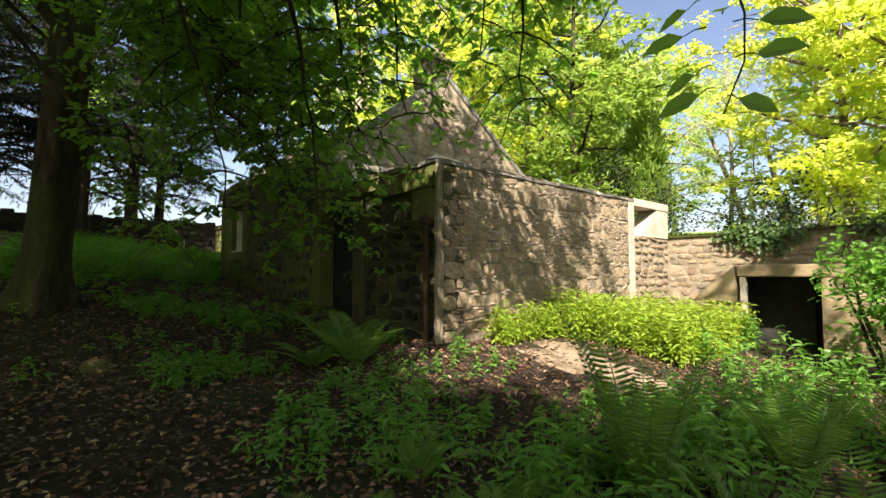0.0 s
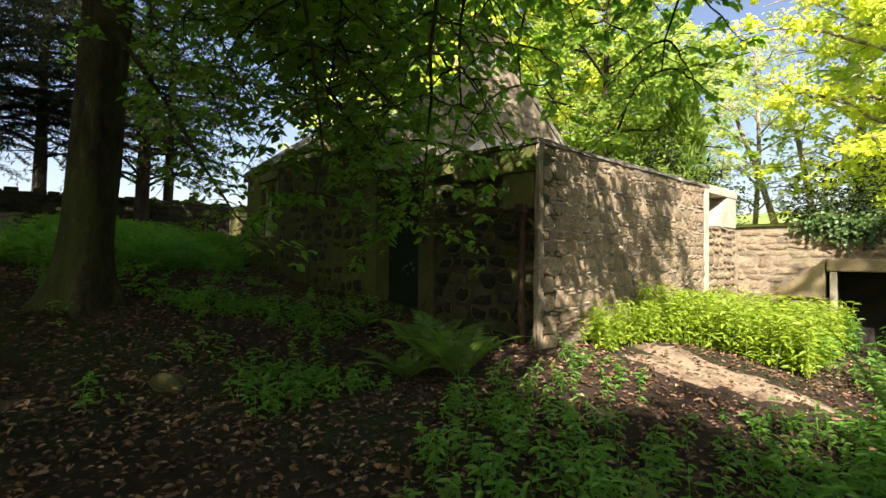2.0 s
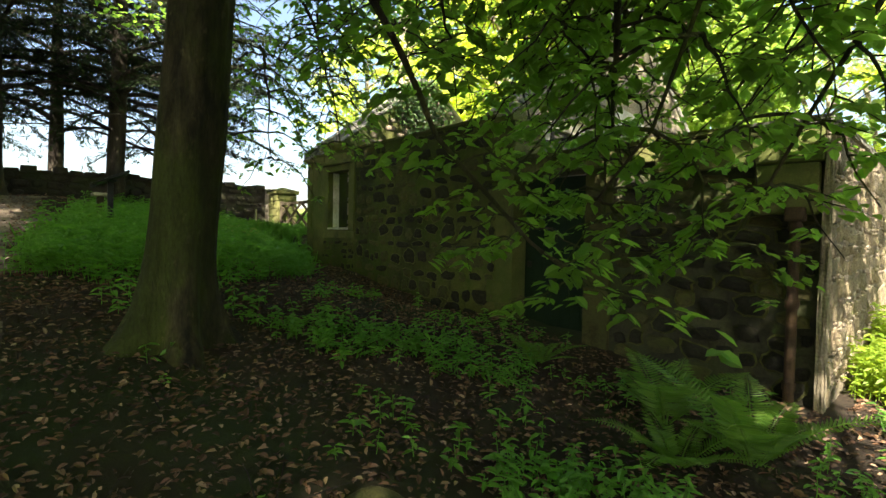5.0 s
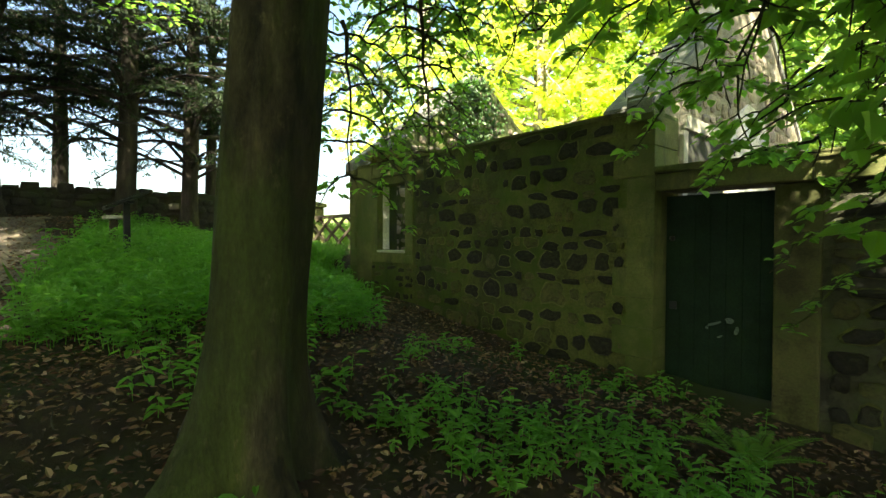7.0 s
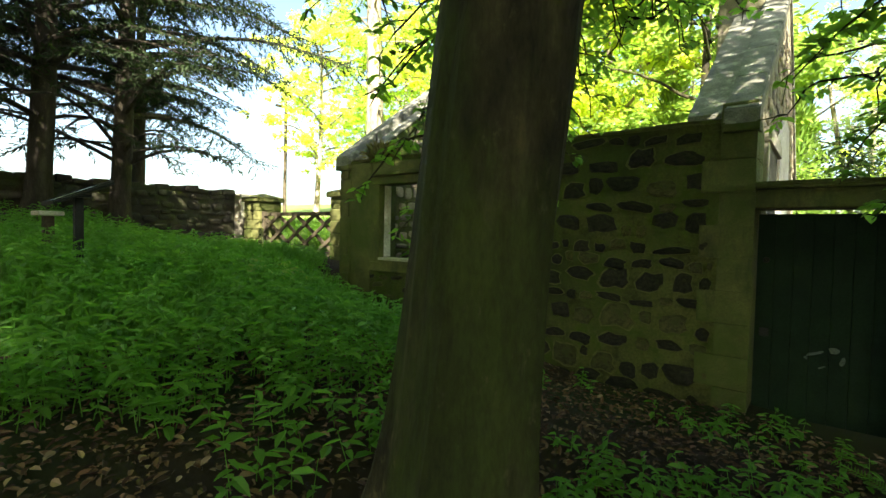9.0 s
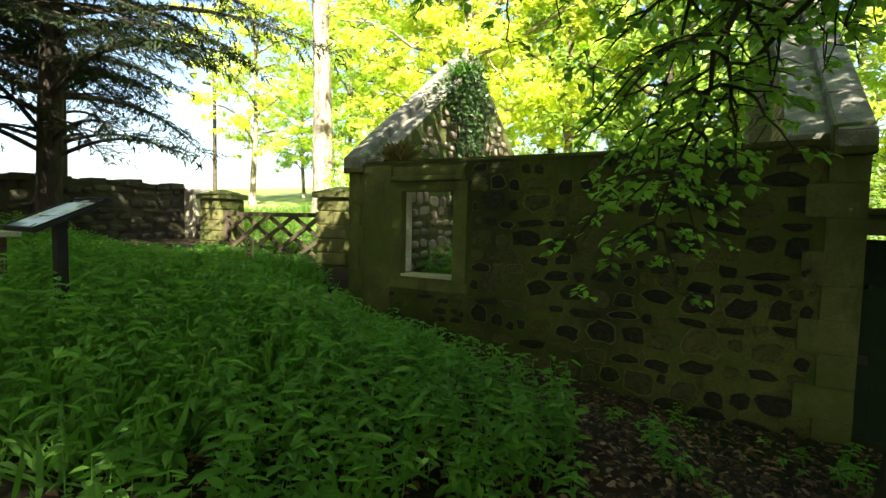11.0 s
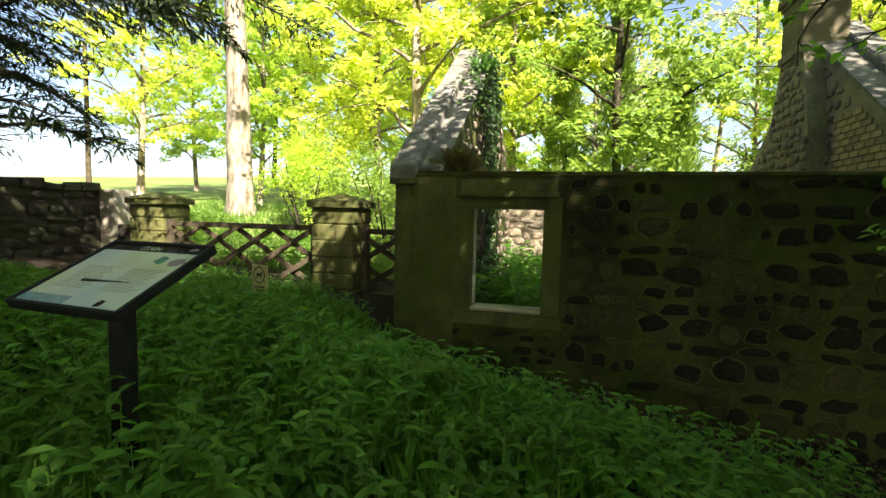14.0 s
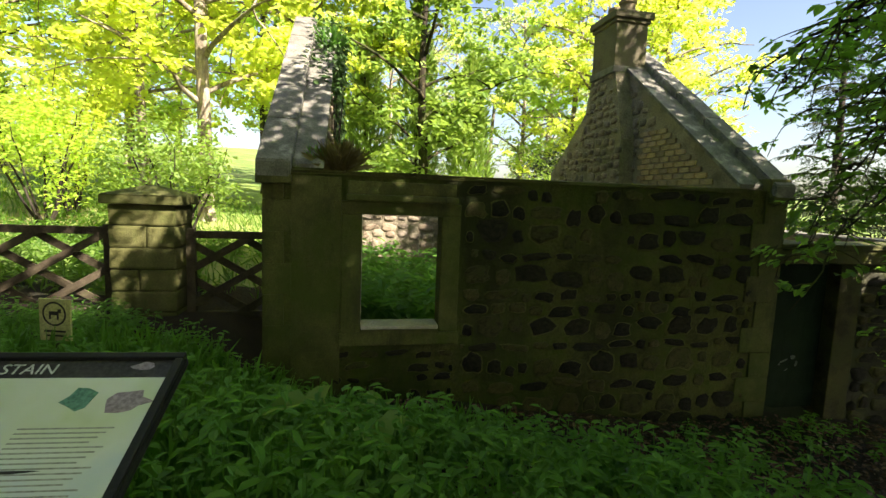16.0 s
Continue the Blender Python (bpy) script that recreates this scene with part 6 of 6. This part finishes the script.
# fallen leaves
s = Soup()
x, y = scatter(40000, -13.6, 2.2, -2.0, 4.4, lambda x, y: (x + 1.0 * y > -11.4) | (y > 2.6))
x2, y2 = scatter(9000, -4.6, 1.5, 4.4, 9.0, lambda x, y: (np.hypot((x + 3.4) / 1.2, (y - 5.75) / 0.75) > 0.95) | (rng.random(len(x)) < 0.5))
x3, y3 = scatter(9000, -20.6, -10.0, -4.0, 1.0, lambda x, y: (y < np.interp(x, BED_X, BED_SOUTH) + 0.1) & ((np.abs(y + 1.1) > 0.6) | (rng.random(len(x)) < 0.15)))
x, y = np.concatenate([x, x2, x3]), np.concatenate([y, y2, y3])
n = len(x)
s.leaves(np.stack([x, y, ground_z(x, y) + rng.uniform(0.003, 0.03, n)], -1), rng.normal(size=(n, 3)) * (1, 1, 0.22), np.array([0, 0, 1.0]) + rng.normal(size=(n, 3)) * 0.35, rng.uniform(0.03, 0.075, n), 0.52, 0.16, 0.1)
tagged(part("leaf_litter", s.mesh("leaf_litter", LITTER)), "curled brown beech leaves strewn over the ground", "leaves", kind="stuff")
s = Soup()
for k in range(240):
    qx, qy = rng.uniform(-10, 1), rng.uniform(-1.4, 4.2)
    a = rng.uniform(0, 6.28)
    ln = rng.uniform(0.12, 0.5)
    e = (qx + ln * math.cos(a), qy + ln * math.sin(a))
    s.tube(curve((qx, qy, gz(qx, qy) + 0.012), (*e, gz(*e) + 0.014), 4, 0.01, 0.02), [0.005, 0.005, 0.004, 0.003], 4)
tagged(part("fallen_twigs", s.mesh("fallen_twigs", CONIFER_BARK)), "thin fallen twigs on the leaf litter", "twigs", kind="stuff")


# ferns
def fern(x, y, n, ln, upright, seed, label="shuttlecock fern with arching green fronds"):
    g = np.random.default_rng(seed)
    t = thing("fern", label, "fern", "ferns")
    b = gz(x, y)
    for k in range(n):
        s = Soup()
        az = 2 * math.pi * k / n + g.uniform(-0.3, 0.3)
        L = ln * g.uniform(0.65, 1.1)
        out = (1 - upright) * g.uniform(0.5, 1.7)
        tt = np.linspace(0, 1, 16)
        r = L * (out * tt + 0.28 * out * tt ** 3)
        z = L * (upright * 1.05 * tt - 0.32 * (1.2 - upright) * tt ** 3)
        p = np.stack([x + 0.04 * math.cos(az) + r * math.cos(az), y + 0.04 * math.sin(az) + r * math.sin(az), b + z * (1 if upright > 0.7 else g.uniform(0.7, 1.25))], -1)
        s.tube(p, np.linspace(0.007, 0.002, 16), 4)
        m = 30
        ti = np.linspace(0.14, 0.99, m)
        o = np.stack([np.interp(ti, tt, p[:, i]) for i in range(3)], -1)
        d = np.gradient(o, axis=0)
        d /= np.linalg.norm(d, axis=1, keepdims=True)
        sd = np.broadcast_to(np.array([-math.sin(az), math.cos(az), 0.0]), d.shape)
        wl_ = (0.115 if upright > 0.7 else 0.14) * L * np.sin(np.pi * np.clip(ti * 0.92 + 0.1, 0, 1)) ** 0.8 + 0.02
        for sg in (-1, 1):
            way = sd * sg + d * 0.3 - np.array([0, 0, 0.12])
            nn = np.cross(sd, d)
            s.leaves(o, way, nn + g.normal(size=(m, 3)) * 0.2, wl_ * g.uniform(0.8, 1.12, m), 0.15, 0.05, 0.15)
        part("frond", s.mesh("frond", FERN), parent=t)
    return t


fern(-1.35, 3.15, 7, 1.5, 0.84, 71, "tall upright fern beside the path")
fern(-0.25, 3.2, 8, 1.05, 0.8, 72)
fern(0.35, 2.9, 8, 1.0, 0.75, 73)
fern(-4.95, 3.4, 10, 1.25, 0.58, 74)
fern(-5.6, 3.5, 8, 1.0, 0.58, 75)
fern(-1.85, 1.55, 7, 0.6, 0.6, 76)
fern(-0.85, 1.75, 7, 0.55, 0.6, 77)
fern(-13.0, 1.2, 6, 0.45, 0.6, 78)
fern(-6.9, 3.5, 8, 0.6, 0.55, 79)
fern(1.3, 4.6, 9, 1.0, 0.75, 80)
fern(-0.6, 2.75, 8, 0.95, 0.78, 81)
fern(-0.85, 4.3, 9, 1.1, 0.74, 82)
fern(-0.3, 4.9, 9, 1.1, 0.74, 83)
fern(-2.4, 2.3, 8, 0.6, 0.55, 84)
fern(-1.6, 2.2, 7, 0.7, 0.6, 85)
fern(-5.3, 3.0, 9, 0.9, 0.5, 86)

# ivy on the west gable, grass on the wall heads, burdock
ivy = thing("ivy", "glossy ivy hanging over the west gable", "ivy")
s = Soup()
n = 3600
yy = rng.normal(7.1, 0.75, n)
zz = rng.uniform(2.1, 6.05, n)
keep = (zz < 6.12 - np.abs(yy - 7.58) * PITCH) & (np.abs(yy - 7.2) < 0.5 + 0.55 * np.sin(zz * 2.1) ** 2)
yy, zz = yy[keep], zz[keep]
n = len(yy)
s.leaves(np.stack([FX0 + THICK + rng.uniform(0.01, 0.14, n), yy, zz], -1), rng.normal(size=(n, 3)) * 0.5 + [0.15, 0, -0.8], rng.normal(size=(n, 3)) * 0.35 + [1, -0.2, 0.3], rng.uniform(0.05, 0.1, n), 0.85, 0.12)
for yc, zc, m in ((7.45, 5.95, 170), (7.0, 5.6, 170), (6.5, 5.25, 110), (6.2, 4.95, 90), (7.3, 5.5, 150)):
    q = rng.normal(size=(m, 3)) * (0.16, 0.2, 0.14) + [FX0 + 0.48, yc, zc]
    s.leaves(q, rng.normal(size=(m, 3)) + [0.3, -0.3, -0.4], rng.normal(size=(m, 3)) * 0.4 + [0.3, -0.3, 1], rng.uniform(0.05, 0.1, m), 0.85, 0.12)
tagged(part("foliage", s.mesh("foliage", IVY), parent=ivy), kind="stuff")
s = Soup()
for k in range(9):
    y0 = 6.5 + 0.17 * k
    s.tube(curve((FX0 + THICK + 0.02, y0, 1.6), (FX0 + THICK + 0.03, y0 + rng.uniform(-0.4, 0.4), min(5.6, slope_z(y0) - 0.1)), 12, 0, 0.08), np.linspace(0.018, 0.006, 12), 5)
part("stem", s.mesh("stem", CONIFER_BARK), parent=ivy)


cope_ivy = thing("ivy", "ivy spilling over the mossy garden wall cope", "ivy")
s = Soup()
for xc, zc, m in ((-3.3, 2.45, 220), (-2.9, 2.3, 260), (-2.6, 2.42, 240), (-1.2, 2.45, 160), (-0.6, 2.35, 200)):
    q = rng.normal(size=(m, 3)) * (0.22, 0.06, 0.13) + [xc, GARDEN_Y - 0.08, zc]
    q[:, 1] = np.minimum(q[:, 1], GARDEN_Y - 0.05)
    s.leaves(q, rng.normal(size=(m, 3)) * 0.5 + [0, -0.2, -0.8], rng.normal(size=(m, 3)) * 0.35 + [0, -1, 0.3], rng.uniform(0.05, 0.1, m), 0.85, 0.12)
tagged(part("foliage", s.mesh("foliage", IVY), parent=cope_ivy), kind="stuff")


def tuft(x, y, z, n, h, mat, label):
    t = thing("grass_tuft", label, "grass", "tufts on the wall heads")
    s = Soup()
    a = rng.uniform(0, 2 * np.pi, n)
    r = rng.uniform(0, 0.1, n)
    s.leaves(np.stack([x + r * np.cos(a), y + r * np.sin(a), np.full(n, z)], -1), np.stack([np.cos(a) * 0.6, np.sin(a) * 0.6, np.ones(n)], -1) + rng.normal(size=(n, 3)) * 0.25, rng.normal(size=(n, 3)), h * rng.uniform(0.6, 1.2, n), 0.04, 0.02, 0.4)
    tagged(part("foliage", s.mesh("foliage", mat), parent=t), kind="stuff")
    return t


tuft(-13.24, 4.72, 3.775, 520, 0.30, GRASS_DRY, "dry brownish grass tuft on the wall head")
tuft(-13.42, 4.80, 3.78, 200, 0.24, HERB, "green grass tuft on the wall head")
tuft(-13.44, 6.9, 5.60, 70, 0.26, HERB, "long grass on the gable head")
tuft(-13.44, 7.2, 5.80, 50, 0.22, HERB, "long grass on the gable head")
burdock = thing("burdock", "burdock plant with large grey-green leaves", "plant")
s = Soup()
for k in range(9):
    a = k * 0.75
    L = rng.uniform(0.22, 0.36)
    z0 = gz(-13.13, 2.66)
    st = np.array([-13.13, 2.66, z0 + 0.05])
    e = st + [0.22 * math.cos(a), 0.22 * math.sin(a), rng.uniform(0.12, 0.42)]
    s.tube(curve(st, e, 5, 0.03), np.linspace(0.01, 0.006, 5), 5)
    s.leaves(e[None], np.array([[math.cos(a), math.sin(a), -0.15]]), np.array([[0, 0, 1.0]]), [L], 0.85, 0.12, 0.15)
part("leaves", s.mesh("leaves", MID_LEAF), parent=burdock)
